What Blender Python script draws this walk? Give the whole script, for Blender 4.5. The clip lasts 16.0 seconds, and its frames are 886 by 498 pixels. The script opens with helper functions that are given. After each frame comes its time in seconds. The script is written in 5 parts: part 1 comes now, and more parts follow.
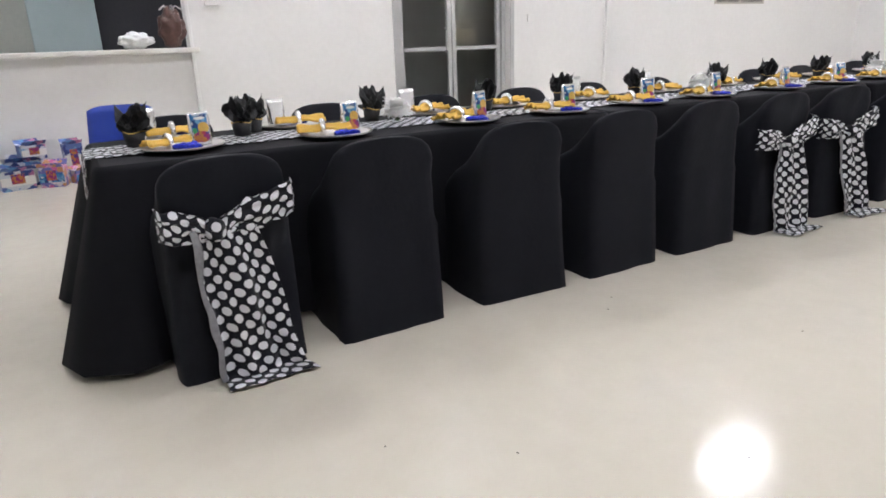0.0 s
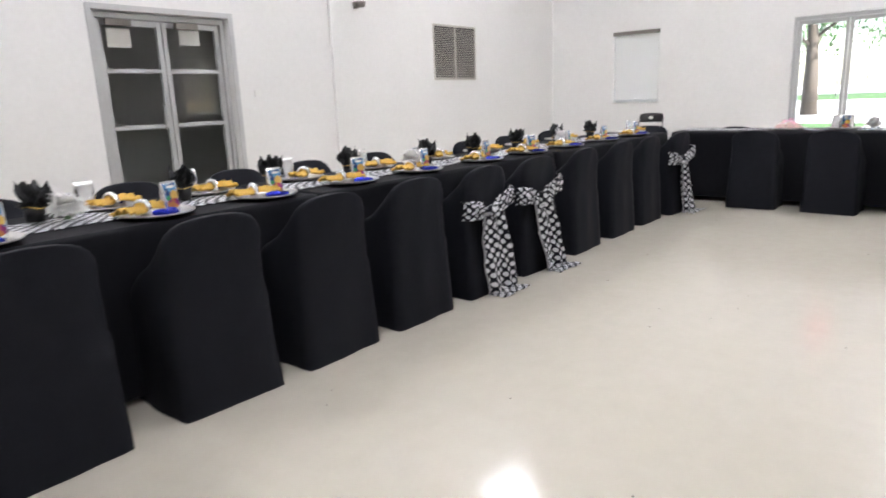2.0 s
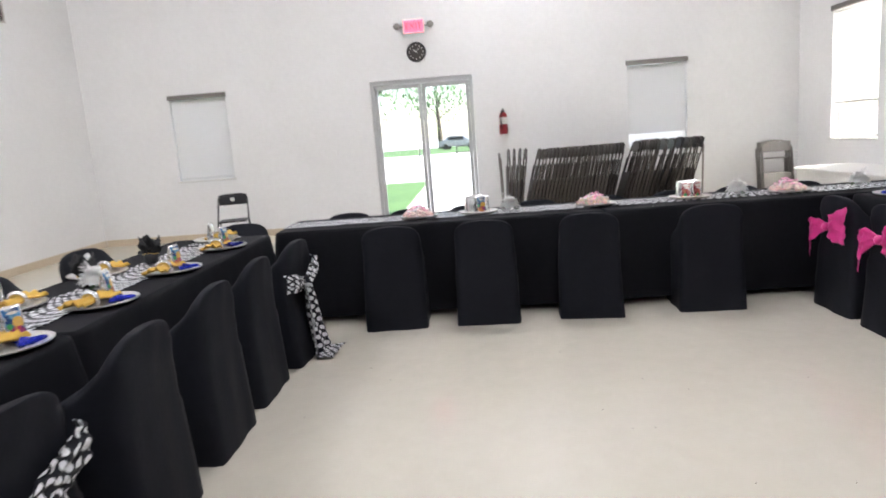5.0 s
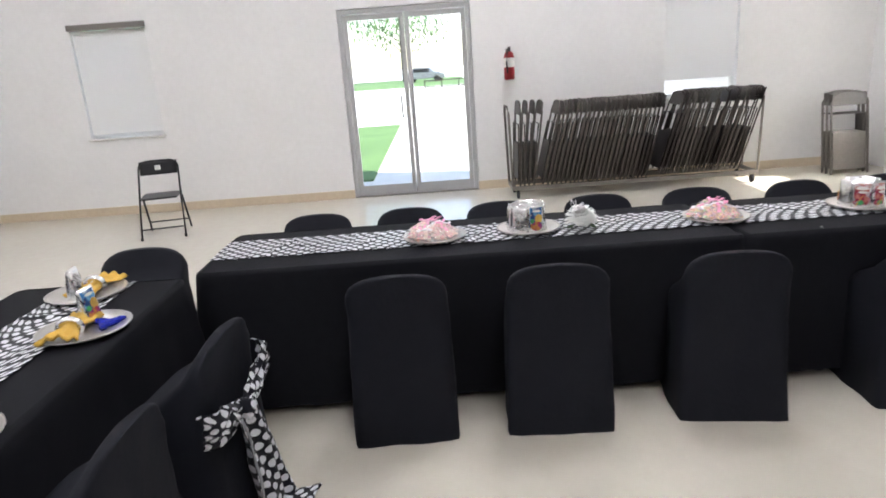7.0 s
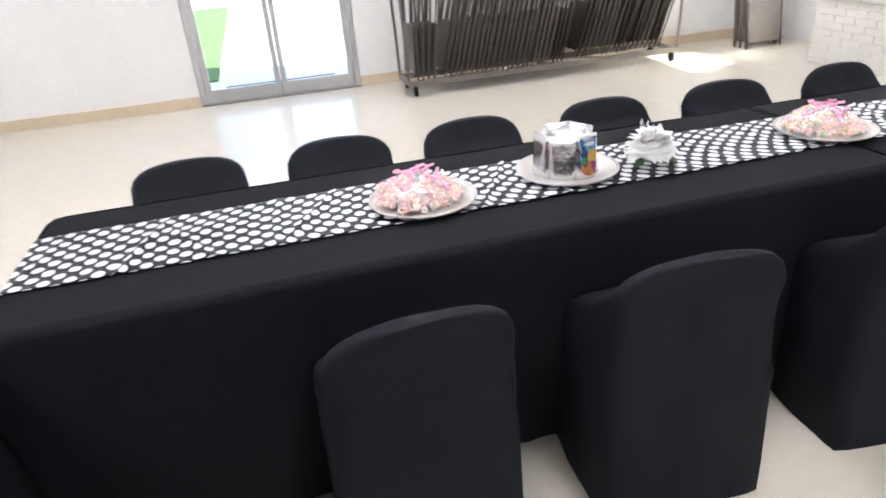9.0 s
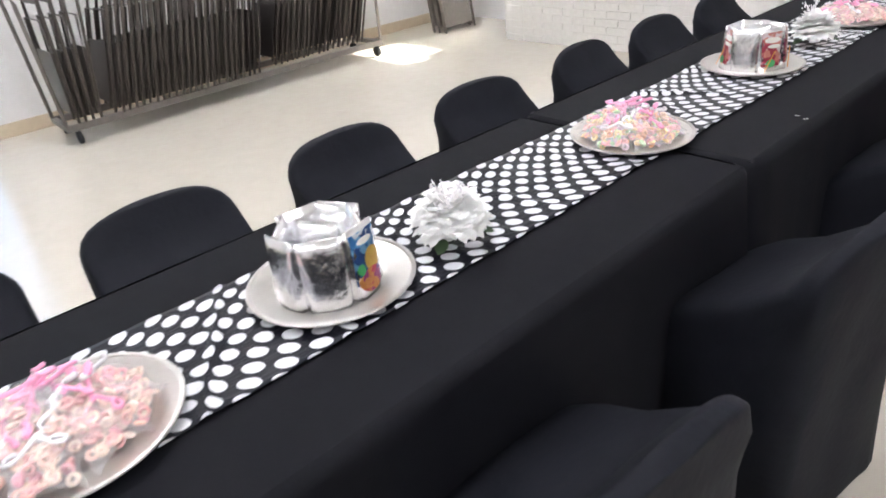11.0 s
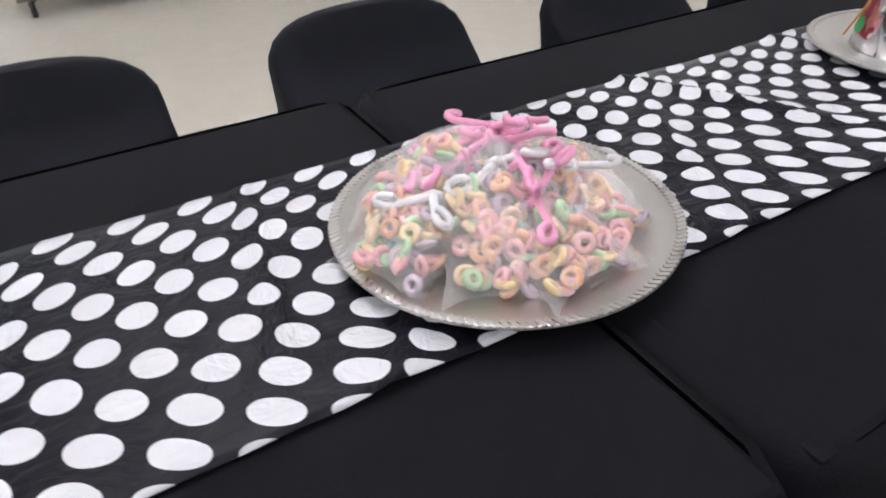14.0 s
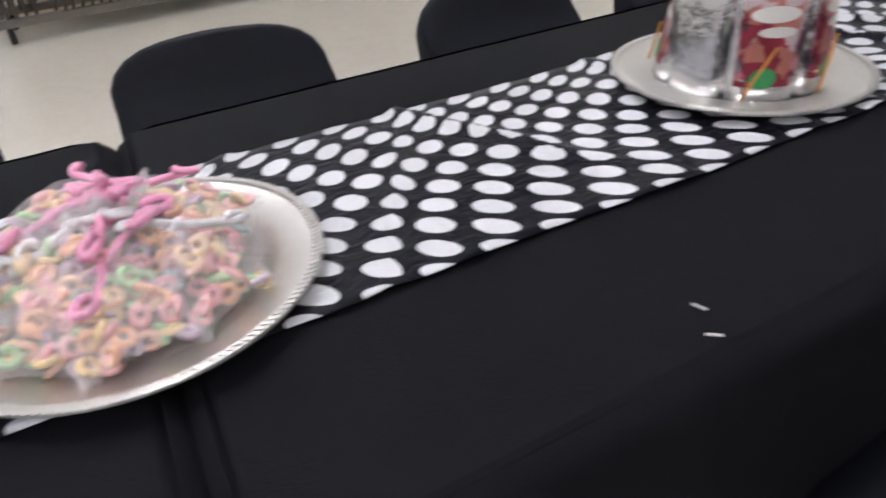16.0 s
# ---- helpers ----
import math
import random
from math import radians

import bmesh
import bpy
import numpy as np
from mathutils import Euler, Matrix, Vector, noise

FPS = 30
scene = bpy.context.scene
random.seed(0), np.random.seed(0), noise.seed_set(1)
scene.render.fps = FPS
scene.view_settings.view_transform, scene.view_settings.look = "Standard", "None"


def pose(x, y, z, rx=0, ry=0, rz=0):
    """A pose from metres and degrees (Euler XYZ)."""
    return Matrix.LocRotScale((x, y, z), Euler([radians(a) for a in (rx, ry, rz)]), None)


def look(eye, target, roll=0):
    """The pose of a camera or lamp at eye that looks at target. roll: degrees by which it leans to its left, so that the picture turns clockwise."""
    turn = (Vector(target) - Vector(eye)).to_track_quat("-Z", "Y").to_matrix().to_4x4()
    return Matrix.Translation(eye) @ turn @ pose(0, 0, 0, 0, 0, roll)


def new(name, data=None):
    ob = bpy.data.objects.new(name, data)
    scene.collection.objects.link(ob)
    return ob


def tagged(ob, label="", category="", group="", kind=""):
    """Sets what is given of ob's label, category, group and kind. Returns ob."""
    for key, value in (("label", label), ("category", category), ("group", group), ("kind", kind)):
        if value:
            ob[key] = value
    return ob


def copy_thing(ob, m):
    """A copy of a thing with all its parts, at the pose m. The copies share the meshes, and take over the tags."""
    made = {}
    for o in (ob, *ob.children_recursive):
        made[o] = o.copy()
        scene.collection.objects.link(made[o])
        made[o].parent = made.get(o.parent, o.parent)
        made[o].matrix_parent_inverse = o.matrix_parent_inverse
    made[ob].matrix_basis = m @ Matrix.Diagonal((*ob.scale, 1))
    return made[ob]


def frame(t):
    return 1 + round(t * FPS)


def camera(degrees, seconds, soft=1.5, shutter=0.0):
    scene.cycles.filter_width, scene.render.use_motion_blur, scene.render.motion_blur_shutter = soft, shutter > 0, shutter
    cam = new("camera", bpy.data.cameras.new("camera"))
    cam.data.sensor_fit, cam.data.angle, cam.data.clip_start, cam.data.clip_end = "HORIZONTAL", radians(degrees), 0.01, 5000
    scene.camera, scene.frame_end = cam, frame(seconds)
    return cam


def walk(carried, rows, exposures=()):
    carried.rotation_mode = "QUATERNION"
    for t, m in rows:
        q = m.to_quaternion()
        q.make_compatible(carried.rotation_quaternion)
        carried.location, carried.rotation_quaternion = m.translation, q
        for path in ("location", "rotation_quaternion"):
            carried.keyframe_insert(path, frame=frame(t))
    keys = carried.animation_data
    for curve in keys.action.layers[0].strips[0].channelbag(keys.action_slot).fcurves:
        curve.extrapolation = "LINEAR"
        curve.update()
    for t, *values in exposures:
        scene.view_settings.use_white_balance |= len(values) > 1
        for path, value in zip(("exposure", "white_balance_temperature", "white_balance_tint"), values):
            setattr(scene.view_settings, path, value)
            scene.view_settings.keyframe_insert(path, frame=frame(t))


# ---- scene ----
import functools
cam = camera(69.0, 16.0, soft=1.7, shutter=0.4)
PATH = (
    (0.0, (0.037, 0.178, 1.158), (0.972, 1.834, 0.536), -1.90),
    (0.5, (-0.034, 0.123, 1.159), (0.938, 1.772, 0.580), -3.00),
    (1.0, (-0.018, 0.103, 1.182), (1.138, 1.651, 0.663), -2.80),
    (1.5, (0.147, 0.116, 1.195), (1.516, 1.492, 0.711), -3.40),
    (2.0, (0.368, 0.147, 1.216), (1.873, 1.383, 0.762), -2.30),
    (2.5, (0.643, 0.298, 1.199), (2.253, 1.414, 0.797), -3.60),
    (3.0, (1.017, 0.472, 1.228), (2.713, 1.449, 0.817), -4.20),
    (3.5, (1.437, 0.640, 1.222), (3.171, 1.559, 0.839), -2.30),
    (4.0, (1.874, 0.831, 1.258), (3.742, 1.476, 0.955), -3.80),
    (4.5, (2.312, 1.034, 1.325), (4.237, 1.520, 1.079), -2.70),
    (5.0, (2.724, 1.206, 1.404), (4.692, 1.308, 1.061), -4.40),
    (7.3, (5.085, 1.682, 1.620), (6.986, 1.665, 0.999), -4.10),
    (7.5, (5.232, 1.730, 1.600), (7.104, 1.733, 0.895), -4.20),
    (8.0, (5.670, 1.852, 1.571), (7.527, 1.828, 0.828), -2.60),
    (8.5, (6.007, 1.984, 1.512), (7.805, 1.751, 0.669), -3.90),
    (9.0, (6.288, 2.042, 1.505), (8.020, 1.614, 0.600), -4.50),
    (9.5, (6.472, 2.020, 1.518), (8.106, 1.372, 0.566), -4.60),
    (10.0, (6.717, 1.938, 1.494), (8.209, 0.991, 0.556), -7.70),
    (12.5, (7.437, 1.031, 1.240), (8.715, -0.133, 0.234), -5.27),
    (13.0, (7.500, 0.774, 1.177), (8.863, -0.268, 0.149), -1.36),
    (13.5, (7.573, 0.627, 1.133), (8.976, -0.327, 0.074), -2.00),
    (14.0, (7.633, 0.498, 1.103), (9.053, -0.279, -0.073), -2.31),
    (14.5, (7.615, 0.420, 1.079), (9.080, -0.200, -0.133), -3.92),
    (15.0, (7.609, 0.369, 1.080), (9.066, -0.172, -0.179), -4.01),
    (15.5, (7.585, 0.286, 1.098), (9.068, -0.294, -0.112), -3.68),
    (16.0, (7.519, 0.157, 1.092), (8.998, -0.551, -0.052), -4.71),
)
walk(cam, [(t, look(eye, target, roll)) for t, eye, target, roll in PATH],
     exposures=((0.0, 2.17), (3.5, 2.1), (5.0, 2.06), (7.5, 2.03), (8.2, 2.3), (9.0, 2.52), (10.0, 2.5), (12.5, 2.02), (14.0, 1.82), (16.0, 1.8)))

# ---- light: sky, sun, fluorescent ceiling panels further down ----
world = bpy.data.worlds.new("world")
scene.world = world
world.use_nodes = True
sky = world.node_tree.nodes.new("ShaderNodeTexSky")
sky.sky_type, sky.sun_disc = "NISHITA", False
SUN_DIR = Vector((0.132, 0.44, -0.321)).normalized()
sky.sun_elevation = math.asin(-SUN_DIR.z)
sky.sun_rotation = math.atan2(-SUN_DIR.x, -SUN_DIR.y)
world.node_tree.nodes["Background"].inputs[1].default_value = 0.15
world.node_tree.links.new(sky.outputs[0], world.node_tree.nodes["Background"].inputs[0])
sun = new("sun", bpy.data.lights.new("sun", "SUN"))
sun.data.energy, sun.data.angle, sun.data.color = 5.0, radians(0.5), (1, 0.96, 0.9)
sun.matrix_world = look((0, 0, 30), Vector((0, 0, 30)) + SUN_DIR)
PANEL_POWER = 50.0


# ---- materials ----
def mat(name, col, rough=0.6, metal=0.0, col2=None, scale=30.0, bump=0.0, bscale=None, coat=0.0, sheen=0.0, stretch=(1, 1, 1), spec=0.5):
    m = bpy.data.materials.new(name)
    m.use_nodes = True
    nt = m.node_tree
    b = nt.nodes["Principled BSDF"]
    b.inputs["Roughness"].default_value = rough
    b.inputs["Metallic"].default_value = metal
    b.inputs["Coat Weight"].default_value = coat
    b.inputs["Sheen Weight"].default_value = sheen
    b.inputs["Specular IOR Level"].default_value = spec
    b.inputs["Base Color"].default_value = (*col, 1)
    tc = nt.nodes.new("ShaderNodeTexCoord")
    mp = nt.nodes.new("ShaderNodeMapping")
    mp.inputs["Scale"].default_value = stretch
    nt.links.new(tc.outputs["Object"], mp.inputs[0])
    if col2:
        n1, n2 = nt.nodes.new("ShaderNodeTexNoise"), nt.nodes.new("ShaderNodeTexNoise")
        n1.inputs["Scale"].default_value, n2.inputs["Scale"].default_value = scale, scale / 14
        n1.inputs["Detail"].default_value = n2.inputs["Detail"].default_value = 4
        add = nt.nodes.new("ShaderNodeMath")
        add.operation = "ADD"
        ramp = nt.nodes.new("ShaderNodeValToRGB")
        ramp.color_ramp.elements[0].position, ramp.color_ramp.elements[1].position = 0.36, 0.64
        ramp.color_ramp.elements[0].color, ramp.color_ramp.elements[1].color = (*col, 1), (*col2, 1)
        half = nt.nodes.new("ShaderNodeMath")
        half.operation, half.inputs[1].default_value = "MULTIPLY", 0.5
        for n in (n1, n2):
            nt.links.new(mp.outputs[0], n.inputs["Vector"])
        nt.links.new(n1.outputs[0], add.inputs[0])
        nt.links.new(n2.outputs[0], add.inputs[1])
        nt.links.new(add.outputs[0], half.inputs[0])
        nt.links.new(half.outputs[0], ramp.inputs[0])
        nt.links.new(ramp.outputs[0], b.inputs["Base Color"])
    if bump:
        n3, bp = nt.nodes.new("ShaderNodeTexNoise"), nt.nodes.new("ShaderNodeBump")
        n3.inputs["Scale"].default_value, n3.inputs["Detail"].default_value = bscale or scale, 5
        bp.inputs["Strength"].default_value, bp.inputs["Distance"].default_value = bump, 0.01
        nt.links.new(mp.outputs[0], n3.inputs["Vector"])
        nt.links.new(n3.outputs[0], bp.inputs["Height"])
        nt.links.new(bp.outputs[0], b.inputs["Normal"])
    return m


def emit(name, col, strength):
    m = bpy.data.materials.new(name)
    m.use_nodes = True
    b = m.node_tree.nodes["Principled BSDF"]
    b.inputs["Base Color"].default_value = b.inputs["Emission Color"].default_value = (*col, 1)
    b.inputs["Emission Strength"].default_value = strength
    return m


def glass_mat(name, tint=(1, 1, 1), rough=0.0):
    m = bpy.data.materials.new(name)
    m.use_nodes = True
    b = m.node_tree.nodes["Principled BSDF"]
    b.inputs["Base Color"].default_value = (*tint, 1)
    b.inputs["Transmission Weight"].default_value, b.inputs["Roughness"].default_value, b.inputs["IOR"].default_value = 1.0, rough, 1.3
    return m


def dots_mat(name, a=0.066, r=0.0163, ratio=0.93, dark=(0.0065, 0.0068, 0.012), light=(0.74, 0.74, 0.77)):
    """White polka dots printed on black satin, in a staggered lattice over the UV map in metres."""
    m = bpy.data.materials.new(name)
    m.use_nodes = True
    nt = m.node_tree
    b = nt.nodes["Principled BSDF"]
    b.inputs["Roughness"].default_value = 0.4
    b.inputs["Specular IOR Level"].default_value = 0.18
    uv = nt.nodes.new("ShaderNodeUVMap")

    def dist(offset):
        add = nt.nodes.new("ShaderNodeVectorMath")
        add.operation = "ADD"
        add.inputs[1].default_value = (offset * a + 40 * a, offset * a * ratio + 40 * a * ratio, 0)
        mod = nt.nodes.new("ShaderNodeVectorMath")
        mod.operation = "MODULO"
        mod.inputs[1].default_value = (a, a * ratio, 1)
        sub = nt.nodes.new("ShaderNodeVectorMath")
        sub.operation = "SUBTRACT"
        sub.inputs[1].default_value = (a / 2, a * ratio / 2, 0)
        ln = nt.nodes.new("ShaderNodeVectorMath")
        ln.operation = "LENGTH"
        nt.links.new(uv.outputs[0], add.inputs[0])
        nt.links.new(add.outputs[0], mod.inputs[0])
        nt.links.new(mod.outputs[0], sub.inputs[0])
        nt.links.new(sub.outputs[0], ln.inputs[0])
        return ln.outputs["Value"]
    mn = nt.nodes.new("ShaderNodeMath")
    mn.operation = "MINIMUM"
    nt.links.new(dist(0.0), mn.inputs[0])
    nt.links.new(dist(0.5), mn.inputs[1])
    lt = nt.nodes.new("ShaderNodeMath")
    lt.operation, lt.inputs[1].default_value = "LESS_THAN", r
    nt.links.new(mn.outputs[0], lt.inputs[0])
    mix = nt.nodes.new("ShaderNodeMix")
    mix.data_type = "RGBA"
    mix.inputs[6].default_value, mix.inputs[7].default_value = (*dark, 1), (*light, 1)
    nt.links.new(lt.outputs[0], mix.inputs[0])
    nt.links.new(mix.outputs[2], b.inputs["Base Color"])
    nz, bp = nt.nodes.new("ShaderNodeTexNoise"), nt.nodes.new("ShaderNodeBump")
    nz.inputs["Scale"].default_value = 24
    bp.inputs["Strength"].default_value, bp.inputs["Distance"].default_value = 0.5, 0.006
    nt.links.new(nz.outputs[0], bp.inputs["Height"])
    nt.links.new(bp.outputs[0], b.inputs["Normal"])
    return m


def random_mat(name, cols, rough=0.5, trans=0.0):
    """A colour for each loose piece of a mesh, out of a short row of colours."""
    m = mat(name, cols[0], rough)
    nt = m.node_tree
    g, ramp = nt.nodes.new("ShaderNodeNewGeometry"), nt.nodes.new("ShaderNodeValToRGB")
    ramp.color_ramp.interpolation = "CONSTANT"
    for i, c in enumerate(cols):
        e = ramp.color_ramp.elements[i] if i < 2 else ramp.color_ramp.elements.new(i / len(cols))
        e.position, e.color = i / len(cols), (*c, 1)
    nt.links.new(g.outputs["Random Per Island"], ramp.inputs[0])
    nt.links.new(ramp.outputs[0], nt.nodes["Principled BSDF"].inputs["Base Color"])
    return m


def patch_mat(name, cols, scale, rough=0.35, metal=0.0):
    """Printed packaging: small irregular patches of a few inks."""
    m = mat(name, cols[0], rough, metal, bump=0.4, bscale=50)
    nt = m.node_tree
    tc, vo, ramp = nt.nodes.new("ShaderNodeTexCoord"), nt.nodes.new("ShaderNodeTexVoronoi"), nt.nodes.new("ShaderNodeValToRGB")
    nz, add = nt.nodes.new("ShaderNodeTexNoise"), nt.nodes.new("ShaderNodeVectorMath")
    nz.inputs["Scale"].default_value = scale * 1.5
    sc = nt.nodes.new("ShaderNodeVectorMath")
    sc.operation, sc.inputs["Scale"].default_value = "SCALE", 1.4 / scale
    vo.inputs["Scale"].default_value = scale
    ramp.color_ramp.interpolation = "CONSTANT"
    for i, c in enumerate(cols):
        e = ramp.color_ramp.elements[i] if i < 2 else ramp.color_ramp.elements.new(i / len(cols))
        e.position, e.color = i / len(cols), (*c, 1)
    nt.links.new(tc.outputs["Object"], nz.inputs["Vector"])
    nt.links.new(nz.outputs["Color"], sc.inputs[0])
    nt.links.new(tc.outputs["Object"], add.inputs[0])
    nt.links.new(sc.outputs[0], add.inputs[1])
    nt.links.new(add.outputs[0], vo.inputs["Vector"])
    nt.links.new(vo.outputs["Color"], ramp.inputs[0])
    nt.links.new(ramp.outputs[0], nt.nodes["Principled BSDF"].inputs["Base Color"])
    return m


WALL = mat("wall_paint", (0.80, 0.79, 0.775), 0.55, col2=(0.76, 0.75, 0.735), scale=18, bump=0.06, bscale=90)
CEIL = mat("ceiling_tile", (0.8, 0.8, 0.78), 0.8, col2=(0.74, 0.74, 0.72), scale=60, bump=0.2)
FLOOR = mat("vinyl_floor", (0.60, 0.56, 0.478), 0.13, col2=(0.565, 0.525, 0.443), scale=9, bump=0.075, bscale=16, spec=0.4)
BASE = mat("vinyl_base", (0.62, 0.52, 0.38), 0.45, col2=(0.56, 0.46, 0.33), scale=20)
CLOTH = mat("black_tablecloth", (0.0062, 0.0064, 0.0088), 0.75, col2=(0.0082, 0.0084, 0.0112), scale=300, bump=0.1, bscale=350, spec=0.13)
COVER = mat("black_chair_cover", (0.0060, 0.0067, 0.0108), 0.75, col2=(0.0082, 0.0090, 0.0138), scale=260, bump=0.15, bscale=40, sheen=0.0, spec=0.2)
DOTS = dots_mat("polka_dot_satin")
SATINBACK = mat("satin_reverse", (0.30, 0.30, 0.32), 0.45, col2=(0.18, 0.18, 0.20), scale=60, bump=0.3)
SILVER = mat("silver_charger", (0.62, 0.595, 0.57), 0.3, 0.78, col2=(0.66, 0.64, 0.61), scale=120)
FOIL = mat("silver_foil", (0.82, 0.82, 0.83), 0.2, 1.0, bump=0.35, bscale=28)
BLUEFOIL = mat("blue_foil", (0.02, 0.035, 0.42), 0.16, 0.75, bump=1.0, bscale=110)
NAPKIN = mat("yellow_napkin", (0.68, 0.42, 0.08), 0.8, col2=(0.6, 0.36, 0.06), scale=140, bump=0.3)
TISSUE = mat("black_tissue", (0.013, 0.013, 0.015), 0.6, bump=0.4, bscale=70)
GOLD = mat("gold_cord", (0.6, 0.4, 0.12), 0.4, 0.7)
POM = mat("white_petals", (0.92, 0.915, 0.90), 0.7, bump=0.1)
thin = POM.node_tree.nodes.new("ShaderNodeBsdfTranslucent")
thin.inputs[0].default_value = (0.92, 0.915, 0.90, 1)
blend = POM.node_tree.nodes.new("ShaderNodeMixShader")
blend.inputs[0].default_value = 0.2
POM.node_tree.links.new(POM.node_tree.nodes["Principled BSDF"].outputs[0], blend.inputs[1])
POM.node_tree.links.new(thin.outputs[0], blend.inputs[2])
POM.node_tree.links.new(blend.outputs[0], POM.node_tree.nodes["Material Output"].inputs[0])
LEAFG = mat("green_leaf", (0.05, 0.09, 0.04), 0.6)
PINK = mat("pink_cord", (0.88, 0.36, 0.56), 0.9, col2=(0.92, 0.46, 0.64), scale=260, bump=0.1, bscale=300)
WHITEC = mat("white_cord", (0.84, 0.82, 0.83), 0.9, bump=0.1, bscale=300)
MAGENTA = mat("magenta_cellophane", (0.62, 0.03, 0.22), 0.35, col2=(0.72, 0.06, 0.3), scale=30, bump=0.5, bscale=40)
ALU = mat("aluminium_frame", (0.55, 0.55, 0.55), 0.4, 0.5, col2=(0.5, 0.5, 0.5), scale=50)
DARKMETAL = mat("brown_steel", (0.040, 0.032, 0.031), 0.4, 0.4, col2=(0.055, 0.045, 0.04), scale=40)
GREYMETAL = mat("grey_steel", (0.22, 0.2, 0.18), 0.45, 0.3, col2=(0.17, 0.155, 0.14), scale=30)
BEIGEMETAL = mat("taupe_steel", (0.105, 0.09, 0.078), 0.45, 0.15, col2=(0.085, 0.073, 0.064), scale=30)
BLACKMETAL = mat("black_steel", (0.02, 0.02, 0.022), 0.4, 0.4)
RUBBER = mat("rubber", (0.02, 0.02, 0.02), 0.8)
GLASS = glass_mat("clear_glass")
BLIND = mat("blind_slat", (0.78, 0.77, 0.75), 0.5)
VENT = mat("vent_metal", (0.5, 0.47, 0.42), 0.5, 0.2)
DARKGREY = mat("dark_grey", (0.035, 0.035, 0.045), 0.6, col2=(0.045, 0.045, 0.055))
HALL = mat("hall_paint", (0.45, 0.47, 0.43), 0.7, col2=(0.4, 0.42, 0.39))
TEAL = mat("pale_teal_paint", (0.45, 0.56, 0.58), 0.5, col2=(0.5, 0.6, 0.62), scale=4)
PAPER = mat("paper", (0.75, 0.74, 0.7), 0.8)
REDP = mat("red_enamel", (0.30, 0.018, 0.025), 0.3)
BLUEPL = mat("blue_plastic", (0.02, 0.06, 0.4), 0.4)
BRICKP = mat("painted_brick", (0.74, 0.72, 0.68), 0.6, col2=(0.68, 0.66, 0.62), scale=25, bump=0.3, bscale=60)
EXITM = emit("exit_red", (1.0, 0.07, 0.12), 0.9)
PANEL = emit("fluorescent_diffuser", (0.925, 0.927, 1.0), PANEL_POWER / 4)
GRASS = mat("grass", (0.05, 0.11, 0.03), 0.9, col2=(0.09, 0.17, 0.05), scale=12, bump=0.6)
CONC = mat("concrete", (0.62, 0.61, 0.58), 0.85, col2=(0.54, 0.53, 0.51), scale=10, bump=0.2)
BARK = mat("bark", (0.055, 0.045, 0.04), 0.9, col2=(0.09, 0.075, 0.06), scale=25, bump=0.6)
LEAF = random_mat("tree_leaves", ((0.04, 0.10, 0.03), (0.07, 0.15, 0.04), (0.05, 0.12, 0.05), (0.10, 0.17, 0.06)), 0.6)
CARP = mat("grey_car_paint", (0.2, 0.21, 0.23), 0.25, 0.0, coat=0.6)
CEREAL = random_mat("cereal_loops", ((0.90, 0.54, 0.36), (0.88, 0.45, 0.48), (0.90, 0.70, 0.40), (0.50, 0.70, 0.42), (0.90, 0.58, 0.46), (0.44, 0.60, 0.60), (0.90, 0.66, 0.46), (0.88, 0.50, 0.50), (0.60, 0.48, 0.56)), 0.75)
CEREALPINK = random_mat("pink_treats", ((0.86, 0.48, 0.46), (0.88, 0.60, 0.50), (0.88, 0.70, 0.56), (0.84, 0.42, 0.48), (0.9, 0.74, 0.62)), 0.75)
FILM = mat("clear_plastic_film", (0.9, 0.87, 0.87), 0.1, bump=0.8, bscale=60)
FILM.node_tree.nodes["Principled BSDF"].inputs["Alpha"].default_value = 0.2
POUCHRED = patch_mat("red_printed_pouch", ((0.42, 0.05, 0.08), (0.55, 0.10, 0.16), (0.52, 0.20, 0.16), (0.30, 0.03, 0.06), (0.6, 0.5, 0.52), (0.62, 0.28, 0.34)), 45, 0.28, 0.3)
ORANGE = mat("orange_straw", (0.75, 0.33, 0.06), 0.4)
GREENP = mat("green_print", (0.06, 0.35, 0.12), 0.4)
YELLOWP = mat("yellow_print", (0.66, 0.47, 0.1), 0.35, 0.3, col2=(0.6, 0.3, 0.08), scale=90)
BLUEP = patch_mat("light_blue_print", ((0.03, 0.14, 0.40), (0.05, 0.22, 0.5), (0.02, 0.07, 0.22), (0.16, 0.36, 0.56), (0.5, 0.56, 0.6)), 50, 0.28, 0.35)
CARTONBLUE = patch_mat("blue_carton_print", ((0.07, 0.22, 0.48), (0.20, 0.38, 0.58), (0.03, 0.05, 0.20), (0.55, 0.58, 0.62), (0.10, 0.16, 0.40), (0.45, 0.16, 0.30)), 16, 0.4)
CARTONPINK = patch_mat("pink_carton_print", ((0.55, 0.12, 0.32), (0.62, 0.30, 0.46), (0.14, 0.14, 0.42), (0.6, 0.56, 0.6), (0.5, 0.25, 0.12)), 20, 0.4)
REDPR = patch_mat("red_print", ((0.42, 0.05, 0.09), (0.28, 0.03, 0.16), (0.5, 0.2, 0.06), (0.10, 0.05, 0.22)), 60, 0.35, 0.3)
BROWNBAG = mat("brown_plastic_bag", (0.07, 0.035, 0.03), 0.3, col2=(0.12, 0.06, 0.05), bump=0.8, bscale=25)
WHITEBAG = mat("white_plastic_bag", (0.75, 0.75, 0.75), 0.4, bump=0.8, bscale=30)


